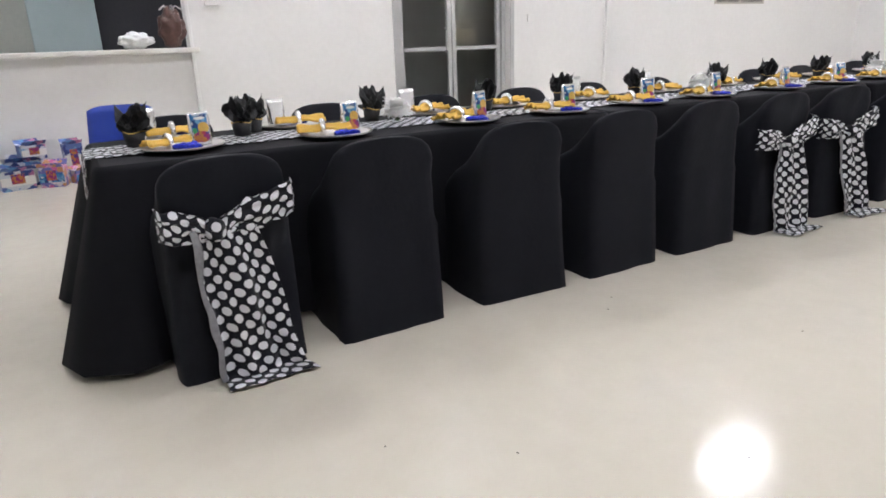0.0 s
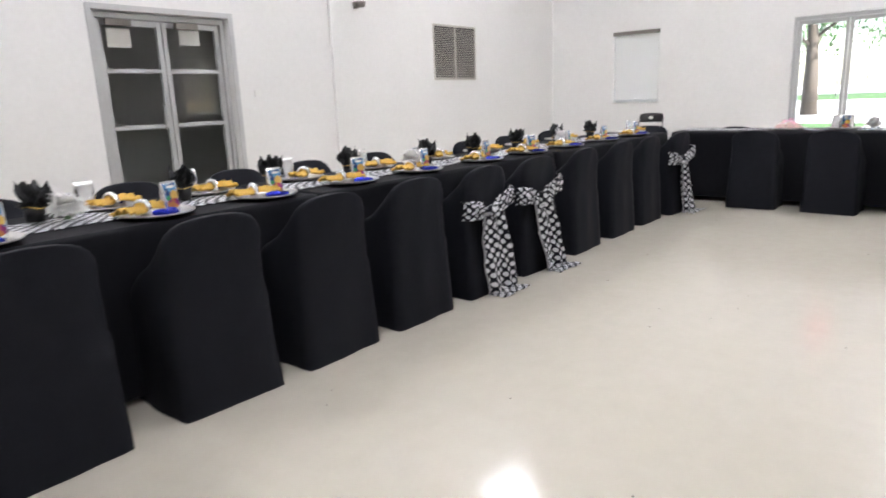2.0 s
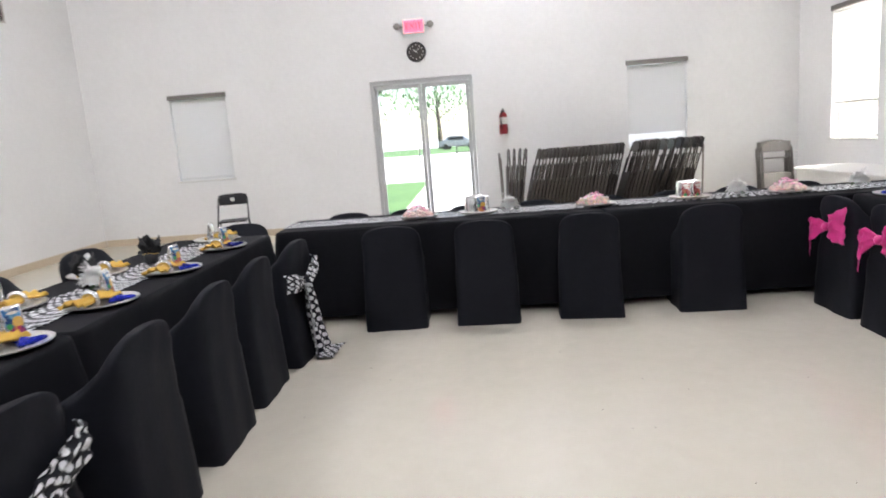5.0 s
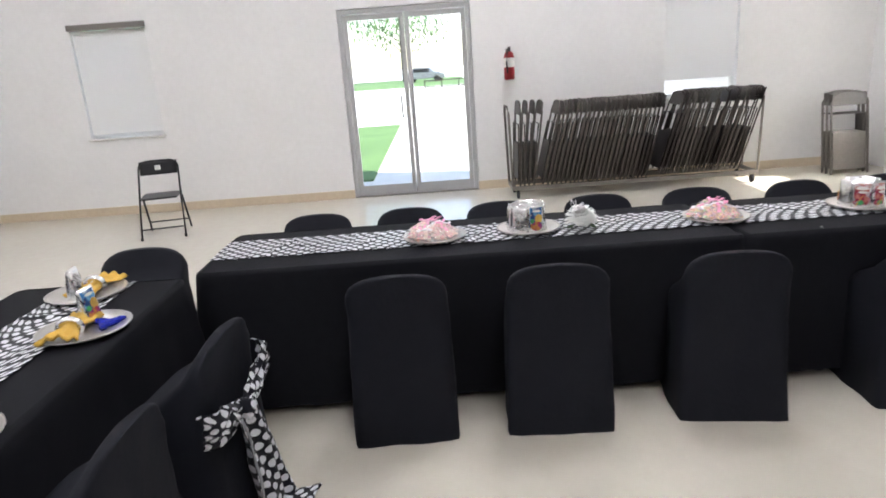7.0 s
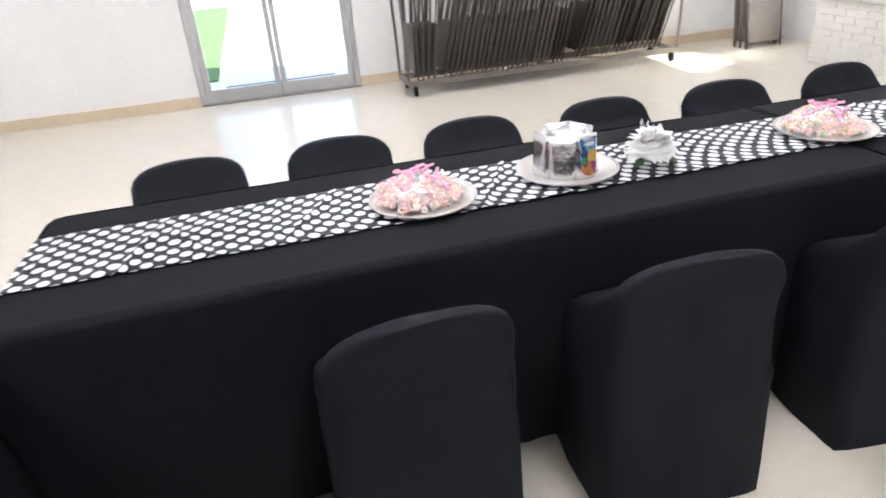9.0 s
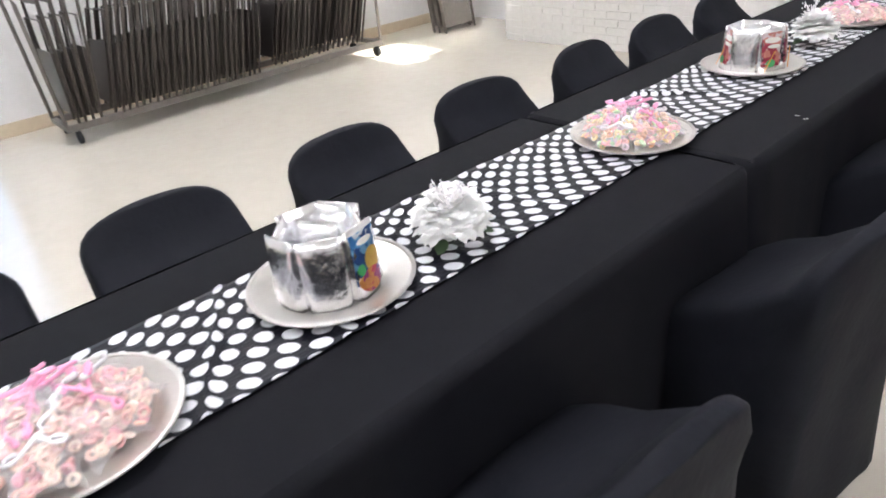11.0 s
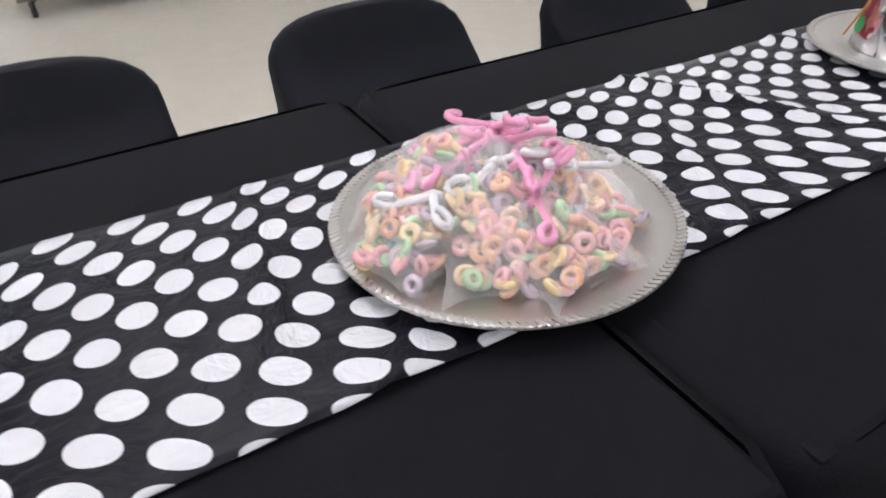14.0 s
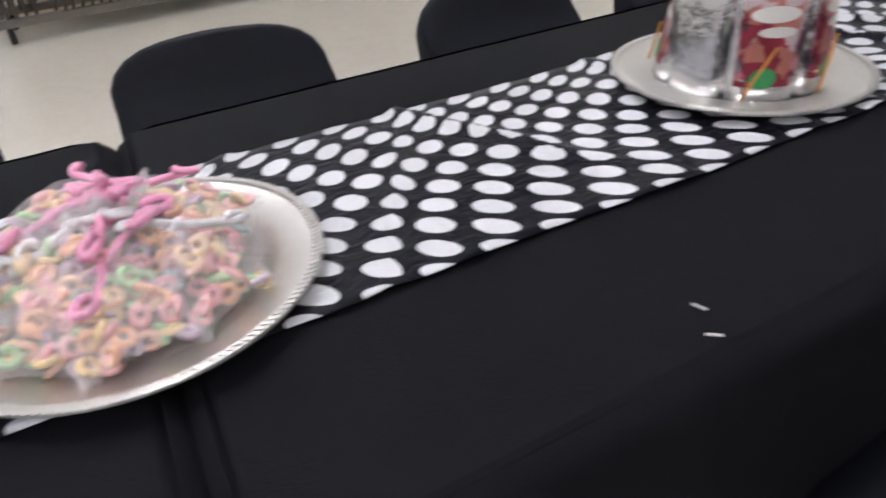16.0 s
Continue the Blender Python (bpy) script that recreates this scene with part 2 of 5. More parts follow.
# ---- mesh helpers ----
def part(name, bm, material, parent=None, label="", smooth=False):
    me = bpy.data.meshes.new(name)
    bm.normal_update()
    bm.to_mesh(me)
    bm.free()
    me.materials.append(material)
    if smooth:
        me.polygons.foreach_set("use_smooth", [True] * len(me.polygons))
    ob = new(name, me)
    if parent:
        ob.parent = parent
    if label:
        ob["label"] = label
    return ob


def thing(name, m, label, category, group="", kind=""):
    ob = new(name)
    ob.empty_display_size = 0.05
    ob.matrix_basis = m
    return tagged(ob, label, category, group, kind)


def share(ob, name, m, parent, label=""):
    """Another part on the mesh of ob."""
    o = new(name, ob.data)
    o.parent, o.matrix_basis = parent, m
    if label:
        o["label"] = label
    return o


def box(bm, x0, x1, y0, y1, z0, z1, bevel=0.0, m=None):
    r = bmesh.ops.create_cube(bm, size=1)
    mm = Matrix.Translation(((x0 + x1) / 2, (y0 + y1) / 2, (z0 + z1) / 2)) @ Matrix.Diagonal((x1 - x0, y1 - y0, z1 - z0, 1))
    bmesh.ops.transform(bm, matrix=(m @ mm) if m else mm, verts=r["verts"])
    if bevel:
        es = list({e for v in r["verts"] for e in v.link_edges})
        bmesh.ops.bevel(bm, geom=es, offset=bevel, segments=2, affect="EDGES", profile=0.5)
    return bm


def bx(*a, **k):
    return box(bmesh.new(), *a, **k)


def tube(bm, pts, r, n=8, closed=False):
    """A round bar along points."""
    pts = [Vector(p) for p in pts]
    rings = []
    for i, p in enumerate(pts):
        a = pts[(i - 1) % len(pts)] if (i or closed) else p
        b = pts[(i + 1) % len(pts)] if (i < len(pts) - 1 or closed) else p
        d = (b - a).normalized()
        s = d.cross(Vector((0, 0, 1)) if abs(d.z) < 0.9 else Vector((1, 0, 0))).normalized()
        u = s.cross(d)
        rr = r[i] if isinstance(r, (list, tuple)) else r
        rings.append([bm.verts.new(p + s * rr * math.cos(2 * math.pi * k / n) + u * rr * math.sin(2 * math.pi * k / n)) for k in range(n)])
    for i in range(len(rings) if closed else len(rings) - 1):
        A, B = rings[i], rings[(i + 1) % len(rings)]
        for k in range(n):
            bm.faces.new((A[k], A[(k + 1) % n], B[(k + 1) % n], B[k]))
    if not closed:
        bm.faces.new(rings[0][::-1])
        bm.faces.new(rings[-1])
    return bm


def lathe(prof, n=48):
    bm = bmesh.new()
    rings = []
    for r, z in prof:
        rings.append([bm.verts.new((r * math.cos(2 * math.pi * k / n), r * math.sin(2 * math.pi * k / n), z)) for k in range(n)] if r > 1e-6 else [bm.verts.new((0, 0, z))])
    for A, B in zip(rings, rings[1:]):
        for k in range(n):
            a, b, c, d = A[k % len(A)], A[(k + 1) % len(A)], B[(k + 1) % len(B)], B[k % len(B)]
            vs = list(dict.fromkeys((a, b, c, d)))
            if len(vs) > 2:
                bm.faces.new(vs)
    return bm


def sheet(nu, nv, fn, thick=0.0, uvfn=None):
    """A grid sheet from a function of u and v, each 0 to 1, with a UV map and, if wanted, thickness."""
    bm = bmesh.new()
    layer = bm.loops.layers.uv.new("UVMap")
    P = [[bm.verts.new(fn(i / nu, j / nv)) for j in range(nv + 1)] for i in range(nu + 1)]
    for i in range(nu):
        for j in range(nv):
            f = bm.faces.new((P[i][j], P[i + 1][j], P[i + 1][j + 1], P[i][j + 1]))
            if uvfn:
                for lp, (a, b) in zip(f.loops, ((i, j), (i + 1, j), (i + 1, j + 1), (i, j + 1))):
                    lp[layer].uv = uvfn(a / nu, b / nv)
    if thick:
        bm.normal_update()
        bmesh.ops.solidify(bm, geom=bm.faces[:], thickness=thick)
    return bm


def n3(x, y, z, s=1.0):
    return noise.noise(Vector((x * s, y * s, z * s)))


# ---- the room ----
WA, WB, WC, XW, H = 7.4, 13.2, -3.95, -5.0, 6.0


def wall_with_holes(name, axis, at, thick, lo, hi, z1, holes, material, label):
    """A wall along one axis with thickness, and openings (a, b, z0, z1) that go through it."""
    bm = bmesh.new()
    cuts = sorted({lo, hi, *(h[0] for h in holes), *(h[1] for h in holes)})
    for a, b in zip(cuts, cuts[1:]):
        zs = [(0.0, z1)]
        for h in holes:
            if h[0] <= a + 1e-6 and h[1] >= b - 1e-6:
                zs = [(0.0, h[2]), (h[3], z1)]
        for c, d in zs:
            if d - c > 0.01:
                if axis == "x":
                    box(bm, a, b, min(at, at + thick), max(at, at + thick), c, d)
                else:
                    box(bm, min(at, at + thick), max(at, at + thick), a, b, c, d)
    bmesh.ops.remove_doubles(bm, verts=bm.verts, dist=1e-4)
    return tagged(part(name, bm, material), label, "wall", kind="structure")


floor = tagged(part("floor", bx(XW - 0.2, WB, WC, WA + 3.2, -0.15, 0.0), FLOOR), "glossy cream vinyl floor with faint scuffs", "floor", kind="structure")
tagged(part("ceiling", bx(XW - 0.2, WB + 0.2, WC - 0.2, WA + 3.2, H, H + 0.15), CEIL), "white tiled ceiling", "ceiling", kind="structure")
DA = (3.6, 5.22, 0.0, 2.27)
wall_with_holes("wall_north", "x", WA, 0.2, 2.0, WB + 0.2, H, [DA], WALL, "white painted wall with glass double door")
wall_with_holes("wall_kitchen", "x", WA - 0.1, 0.3, XW, 2.0, H, [(-3.0, 1.25, 1.1, 2.4)], WALL, "white painted wall with a serving hatch")
DB = (1.085, 2.715, 0.0, 2.335)
W1, W2 = (5.06, 5.98, 1.0, 2.35), (-2.24, -1.32, 1.0, 2.32)
wall_with_holes("wall_east", "y", WB, 0.2, WC - 0.2, WA, H, [DB, W1, W2], WALL, "white painted end wall with glass doors and windows")
WCX = (11.22, 12.28, 0.98, 2.75)
wall_with_holes("wall_south", "x", WC, -0.2, XW, WB, H, [WCX], WALL, "white painted side wall with a window")
tagged(part("wall_west", bx(XW - 0.2, XW, WC - 0.2, WA + 3.2, 0, H), WALL), "white painted back wall", "wall", kind="structure")
for nm, a in (("pilaster_1", 6.85), ("pilaster_2", 1.22)):
    y1 = WA if a > 2 else WA - 0.1
    tagged(part("trim" if a > 2 else "conduit", bx(a, a + (0.1 if a > 2 else 0.04), y1 - 0.05, y1, 0, H, bevel=0.01), WALL), "white painted vertical strip on the wall", "trim", kind="structure")
bm = bmesh.new()
box(bm, 2.0, DA[0], WA - 0.012, WA, 0, 0.11, bevel=0.004)
box(bm, DA[1], WB, WA - 0.012, WA, 0, 0.11, bevel=0.004)
box(bm, WB - 0.012, WB, WC, DB[0], 0, 0.11, bevel=0.004)
box(bm, WB - 0.012, WB, DB[1], WA - 0.02, 0, 0.11, bevel=0.004)
box(bm, XW, 2.0, WA - 0.112, WA - 0.1, 0, 0.11, bevel=0.004)
tagged(part("baseboard", bm, BASE), "tan vinyl baseboard along the walls", "baseboard", kind="structure")

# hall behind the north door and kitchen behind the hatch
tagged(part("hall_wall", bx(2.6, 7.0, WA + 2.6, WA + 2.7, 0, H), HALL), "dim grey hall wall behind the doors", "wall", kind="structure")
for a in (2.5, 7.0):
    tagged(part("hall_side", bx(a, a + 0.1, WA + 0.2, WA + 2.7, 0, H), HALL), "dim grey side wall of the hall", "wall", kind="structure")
tagged(part("kitchen_wall", bx(0.545, 2.45, WA + 1.6, WA + 1.7, 0, H), DARKGREY), "dark grey kitchen wall", "wall", kind="structure")
tagged(part("kitchen_side", bx(2.4, 2.5, WA + 0.2, WA + 1.6, 0, H), DARKGREY), "dark grey kitchen wall", "wall", kind="structure")
tagged(part("kitchen_door", bx(-0.14, 0.54, WA + 1.55, WA + 1.6, 0, 2.1, bevel=0.01), TEAL), "pale blue painted kitchen door", "door", kind="structure")
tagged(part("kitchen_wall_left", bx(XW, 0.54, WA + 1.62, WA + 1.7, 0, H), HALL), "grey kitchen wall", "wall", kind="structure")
tagged(part("counter", bx(-3.0, 1.3, WA - 0.22, WA + 0.3, 1.1, 1.15, bevel=0.012), BRICKP), "white serving hatch counter ledge", "counter", kind="structure")


def double_door(name, axis_y, m, w, h, bars, glassm, label):
    """A pair of framed glass leaves, w wide and h high, in local x and z, with the glass in the plane y = 0."""
    d = thing(name, m, label, "door", kind="structure")
    fr = bmesh.new()
    for a, b in ((0, 0.05), (w - 0.05, w)):
        box(fr, a, b, -0.06, 0.06, 0, h, bevel=0.004)
    box(fr, 0.05, w - 0.05, -0.06, 0.06, h - 0.06, h, bevel=0.004)
    part("frame", fr, ALU, d)
    mid = w / 2
    for s, (a, b) in enumerate(((0.055, mid - 0.004), (mid + 0.004, w - 0.055))):
        lf = bmesh.new()
        for c, e in ((a, a + 0.055), (b - 0.055, b)):
            box(lf, c, e, -0.022, 0.022, 0.012, h - 0.066, bevel=0.003)
        box(lf, a + 0.055, b - 0.055, -0.022, 0.022, 0.012, 0.14, bevel=0.003)
        box(lf, a + 0.055, b - 0.055, -0.022, 0.022, h - 0.13, h - 0.066, bevel=0.003)
        for z in bars:
            box(lf, a + 0.055, b - 0.055, -0.025, 0.025, z - 0.022, z + 0.022, bevel=0.003)
        leaf = part("leaf", lf, ALU, d)
        g = part("pane", bx(a + 0.05, b - 0.05, -0.004, 0.004, 0.13, h - 0.12), glassm, leaf, "clear glass pane")
        g.visible_shadow = False
        hx = b - 0.10 if s == 0 else a + 0.10
        if s == 0:
            part("handle", tube(bmesh.new(), [(hx, -0.02, 1.0), (hx, -0.07, 1.02), (hx, -0.07, 1.26), (hx, -0.02, 1.28)], 0.011), ALU, leaf, "metal pull handle")
    return d


double_door("door_1", 0, pose(DA[0] + 0.02, WA + 0.14, 0), DA[1] - DA[0] - 0.04, DA[3] - 0.01, (1.03, 1.65), GLASS, "closed aluminium double door with dark glass")
# the leaves of the east door look out to the yard
double_door("door_2", 0, pose(WB + 0.08, DB[1] - 0.005, 0, 0, 0, -90), DB[1] - DB[0] - 0.01, DB[3] - 0.005, (), GLASS, "closed aluminium glass double door to the yard")
tagged(part("threshold", bx(WB - 0.01, WB + 0.21, DB[0] + 0.003, DB[1] - 0.003, 0, 0.012, bevel=0.004), GREYMETAL), "metal threshold of the glass door", "threshold", kind="structure")
jb = bmesh.new()
for a in (DA[0] - 0.06, DA[1]):
    box(jb, a, a + 0.06, WA - 0.015, WA, 0, DA[3] + 0.06, bevel=0.003)
box(jb, DA[0], DA[1], WA - 0.015, WA, DA[3], DA[3] + 0.06, bevel=0.003)
tagged(part("door_trim", jb, ALU), "grey metal door casing", "trim", kind="structure")
for cx in (3.75, 4.55):
    tagged(part("door_closer", bx(cx, cx + 0.28, WA + 0.03, WA + 0.1, 2.12, 2.19, bevel=0.008), GREYMETAL), "grey metal door closer box", "door closer")
for cx, cz in ((3.78, 1.9), (4.62, 1.95)):
    tagged(part("paper_notice", bx(cx, cx + 0.26, WA + 0.118, WA + 0.122, cz, cz + 0.2), PAPER), "white paper notice on the glass", "notice")


def window(name, m, w, h, blind_to, label, tilt=35, tilt_low=None):
    """A window in a hole w wide and h high: frame, pane, sill and a slatted blind down to blind_to."""
    d = thing(name, m, label, "window", kind="structure")
    fr = bmesh.new()
    for a, b in ((0, 0.04), (w - 0.04, w)):
        box(fr, a, b, 0.10, 0.16, 0, h, bevel=0.003)
    box(fr, 0.04, w - 0.04, 0.10, 0.16, 0, 0.04, bevel=0.003)
    box(fr, 0.04, w - 0.04, 0.10, 0.16, h - 0.04, h, bevel=0.003)
    box(fr, 0.04, w - 0.04, 0.11, 0.15, h / 2 - 0.02, h / 2 + 0.02, bevel=0.003)
    part("window_frame", fr, BLIND, d)
    g = part("pane", bx(0.03, w - 0.03, 0.125, 0.131, 0.03, h - 0.03), GLASS, d, "clear glass pane")
    g.visible_shadow = False
    part("sill", bx(-0.03, w + 0.03, -0.025, 0.10, -0.03, -0.004, bevel=0.006), BRICKP, d)
    bl = thing("blind", Matrix.Identity(4), "", "")
    bl.parent = d
    part("headrail", bx(-0.015, w + 0.015, -0.035, -0.002, h - 0.05, h + 0.02, bevel=0.004), GREYMETAL, bl)
    n = int((h - 0.07 - blind_to) / 0.021)
    first = None
    for i in range(n):
        z = h - 0.065 - i * 0.021
        ang = tilt if not tilt_low or z > tilt_low[0] else tilt_low[1]
        mm = pose(0, 0.035, z, ang)
        if not first:
            first = part("slat", bx(0.015, w - 0.015, -0.0125, 0.0125, -0.0006, 0.0006), BLIND, bl)
            first.matrix_basis = mm
        else:
            share(first, "slat", mm, bl)
    part("bottom_rail", bx(0.015, w - 0.015, 0.02, 0.05, blind_to, blind_to + 0.018, bevel=0.004), BLIND, bl)
    return d


window("window_1", pose(WB, W1[1], W1[2], 0, 0, -90), W1[1] - W1[0], W1[3] - W1[2], 0.04, "window with closed white slatted blind", 72)
window("window_2", pose(WB, W2[1], W2[2], 0, 0, -90), W2[1] - W2[0], W2[3] - W2[2], 0.06, "window with lowered white slatted blind, lower slats open", 72, (0.22, 35))
window("window_3", pose(WCX[1], WC, WCX[2], 0, 0, 180), WCX[1] - WCX[0], WCX[3] - WCX[2], 0.46, "window with white slatted blind drawn partly down", -42)

# painted brick bench along the south wall: each course is proud of a recessed joint
bench = thing("brick_ledge", pose(0, 0, 0), "white painted brick ledge along the wall", "ledge", kind="structure")
part("core", bx(6.0, 11.68, WC, -3.2, 0, 0.6), BRICKP, bench)
part("cap", bx(5.98, 11.71, WC + 0.002, -3.165, 0.602, 0.64, bevel=0.008), BRICKP, bench)
brick0 = None
for c in range(9):
    for i in range(24):
        x = 6.02 + i * 0.236 + (0.118 if c % 2 else 0)
        if x > 11.5:
            continue
        if not brick0:
            brick0 = part("brick", bx(0, 0.226, 0, 0.02, 0, 0.057), BRICKP, bench)
            brick0.matrix_basis = pose(x, -3.214, 0.003 + c * 0.0665)
        else:
            share(brick0, "brick", pose(x, -3.214 + random.uniform(-0.002, 0.002), 0.003 + c * 0.0665), bench)
for c in range(9):
    for i in range(3):
        share(brick0, "brick", pose(11.69, -3.93 + i * 0.236 + (0.03 if c % 2 else 0), 0.003 + c * 0.0665, 0, 0, 90), bench)

# ceiling panels
for x, y in ((0.4, 0.4), (0.4, 5.95), (4.2, 0.4), (4.2, 5.95), (8.95, 0.4), (8.95, 5.95), (11.8, 0.2), (-0.6, 8.3)):
    lt = thing("ceiling_light", pose(x, y, H), "recessed fluorescent ceiling light, switched on", "ceiling light", "ceiling lights")
    fr = bmesh.new()
    for s in (-1, 1):
        box(fr, -0.62, 0.62, s * 0.31 - 0.02, s * 0.31 + 0.02, -0.03, 0.0)
        box(fr, s * 0.61 - 0.02, s * 0.61 + 0.02, -0.289, 0.289, -0.03, 0.0)
    part("frame", fr, BLIND, lt)
    part("diffuser", bx(-0.589, 0.589, -0.289, 0.289, -0.02, -0.008), PANEL, lt, "glowing white diffuser")


# ---- wall fittings ----
def vent(name, m, w, h, split, label, pitch=0.022):
    d = thing(name, m, label, "vent")
    fr = bmesh.new()
    for a, b in [(0, 0.03), (w - 0.03, w)] + ([(w / 2 - 0.02, w / 2 + 0.02)] if split else []):
        box(fr, a, b, -0.018, 0, 0, h, bevel=0.003)
    for a, b in ((0, 0.03), (h - 0.03, h)):
        box(fr, 0.03, w - 0.03, -0.017, 0, a, b)
    part("frame", fr, VENT, d)
    # dark sheet on the uncut wall, its colour standing for the shaded duct
    part("duct_shade", bx(0.02, w - 0.02, -0.003, 0, 0.02, h - 0.02), DARKMETAL, d)
    s0 = None
    for i in range(int((h - 0.07) / pitch)):
        mm = pose(0, -0.009, 0.045 + i * pitch, 40)
        if s0:
            share(s0, "slat", mm, d)
        else:
            s0 = part("slat", bx(0.03, w - 0.03, -0.009, 0.009, -0.001, 0.001), VENT, d)
            s0.matrix_basis = mm
    return d


vent("air_return_grille", pose(9.15, WA, 1.53), 1.2, 0.92, True, "large grey louvred air return grille on the white wall", 0.03)
vent("air_register", pose(10.75, WA, 3.37), 0.92, 0.29, False, "small louvred air register high on the wall")
vent("air_register", pose(8.3, WA, 3.37), 0.9, 0.29, False, "small louvred air register high on the wall")
sp = thing("wall_light", pose(7.39, WA, 2.6), "small grey wall spotlight on a bracket", "wall light")
part("bracket", bx(-0.04, 0.04, -0.03, 0, -0.05, 0.05, bevel=0.008), GREYMETAL, sp)
hd = lathe([(0, 0.02), (0.07, 0.02), (0.085, 0.0), (0.06, -0.06), (0.0, -0.06)], 24)
part("head", hd, GREYMETAL, sp, smooth=True).matrix_basis = pose(0, -0.11, 0.02)
tagged(part("light_switch", bx(5.5, 5.6, WA - 0.012, WA, 1.33, 1.42, bevel=0.003), BLIND), "white wall switch plate", "switch")
tagged(part("thermostat", bx(1.42, 1.56, WA - 0.13, WA - 0.1, 1.54, 1.66, bevel=0.005), BLIND), "white wall thermostat box", "thermostat")
tagged(part("light_switch", bx(WB - 0.012, WB, 3.35, 3.43, 1.2, 1.32, bevel=0.003), BLIND), "white wall switch plate beside the glass door", "switch")

ex = thing("exit_sign", pose(WB, 1.94, 3.12, 0, 0, -90), "red glowing exit sign with two emergency lamps", "exit sign")
part("housing", bx(-0.17, 0.17, -0.05, 0, -0.11, 0.11, bevel=0.008), BLIND, ex)
part("face", bx(-0.15, 0.15, -0.054, -0.051, -0.09, 0.09), EXITM, ex, "red glowing face")
for s in (-1, 1):
    lm = lathe([(0, -0.05), (0.03, -0.04), (0.055, 0.03), (0.05, 0.045), (0, 0.045)], 20)
    part("lamp", lm, GREYMETAL, ex, smooth=True).matrix_basis = pose(s * 0.26, -0.06, 0.0, 70)
    part("arm", bx(min(s * 0.17, s * 0.26), max(s * 0.17, s * 0.26), -0.03, -0.015, -0.012, 0.012), GREYMETAL, ex)
cv = bpy.data.curves.new("exit_text", "FONT")
cv.body, cv.size, cv.align_x, cv.align_y, cv.extrude = "EXIT", 0.13, "CENTER", "CENTER", 0.002
cv.materials.append(REDP)
tx = new("lettering", cv)
tx.parent, tx.matrix_basis = ex, pose(0, -0.057, 0, 90)

ck = thing("wall_clock", pose(WB, 1.93, 2.735, 90, 0, -90), "round black wall clock with dark face", "clock")
part("case", lathe([(0, 0), (0.15, 0), (0.155, 0.02), (0.145, 0.045), (0.13, 0.04), (0.128, 0.025), (0, 0.025)], 40), BLACKMETAL, ck, smooth=True)
part("dial", lathe([(0, 0.027), (0.126, 0.027), (0.126, 0.0275)], 40), DARKMETAL, ck)
tick = None
for k in range(12):
    mm = pose(0, 0, 0, 0, 0, 30 * k) @ pose(0, 0.105, 0)
    if tick:
        share(tick, "hour_mark", mm, ck)
    else:
        tick = part("hour_mark", bx(-0.005, 0.005, -0.012, 0.012, 0.028, 0.03), PAPER, ck)
        tick.matrix_basis = mm
part("hour_hand", bx(-0.005, 0.005, -0.01, 0.06, 0.031, 0.033), PAPER, ck).matrix_basis = pose(0, 0, 0, 0, 0, 50)
part("minute_hand", bx(-0.003, 0.003, -0.01, 0.09, 0.034, 0.036), PAPER, ck).matrix_basis = pose(0, 0, 0, 0, 0, -40)

fe = thing("fire_extinguisher", pose(WB - 0.09, 0.64, 1.37), "red fire extinguisher on a wall hook", "fire extinguisher")
part("cylinder", lathe([(0, 0), (0.06, 0.0), (0.065, 0.02), (0.065, 0.27), (0.05, 0.32), (0.02, 0.34), (0, 0.34)], 24), REDP, fe, smooth=True)
part("label", lathe([(0.066, 0.15), (0.0665, 0.16), (0.0665, 0.25), (0.066, 0.26)], 24), PAPER, fe, "pale printed label")
part("valve", bx(-0.02, 0.02, -0.02, 0.02, 0.335, 0.37, bevel=0.004), BLACKMETAL, fe)
part("lever", bx(-0.10, 0.02, -0.012, 0.012, 0.37, 0.39, bevel=0.004), BLACKMETAL, fe)
part("hose", tube(bmesh.new(), [(-0.02, 0, 0.35), (-0.08, 0.03, 0.33), (-0.085, 0.04, 0.2), (-0.07, 0.03, 0.08)], 0.01), RUBBER, fe, smooth=True)
part("wall_hook", bx(0.06, 0.088, -0.03, 0.03, 0.2, 0.37), GREYMETAL, fe)


# ---- tables ----
TOP = 0.75


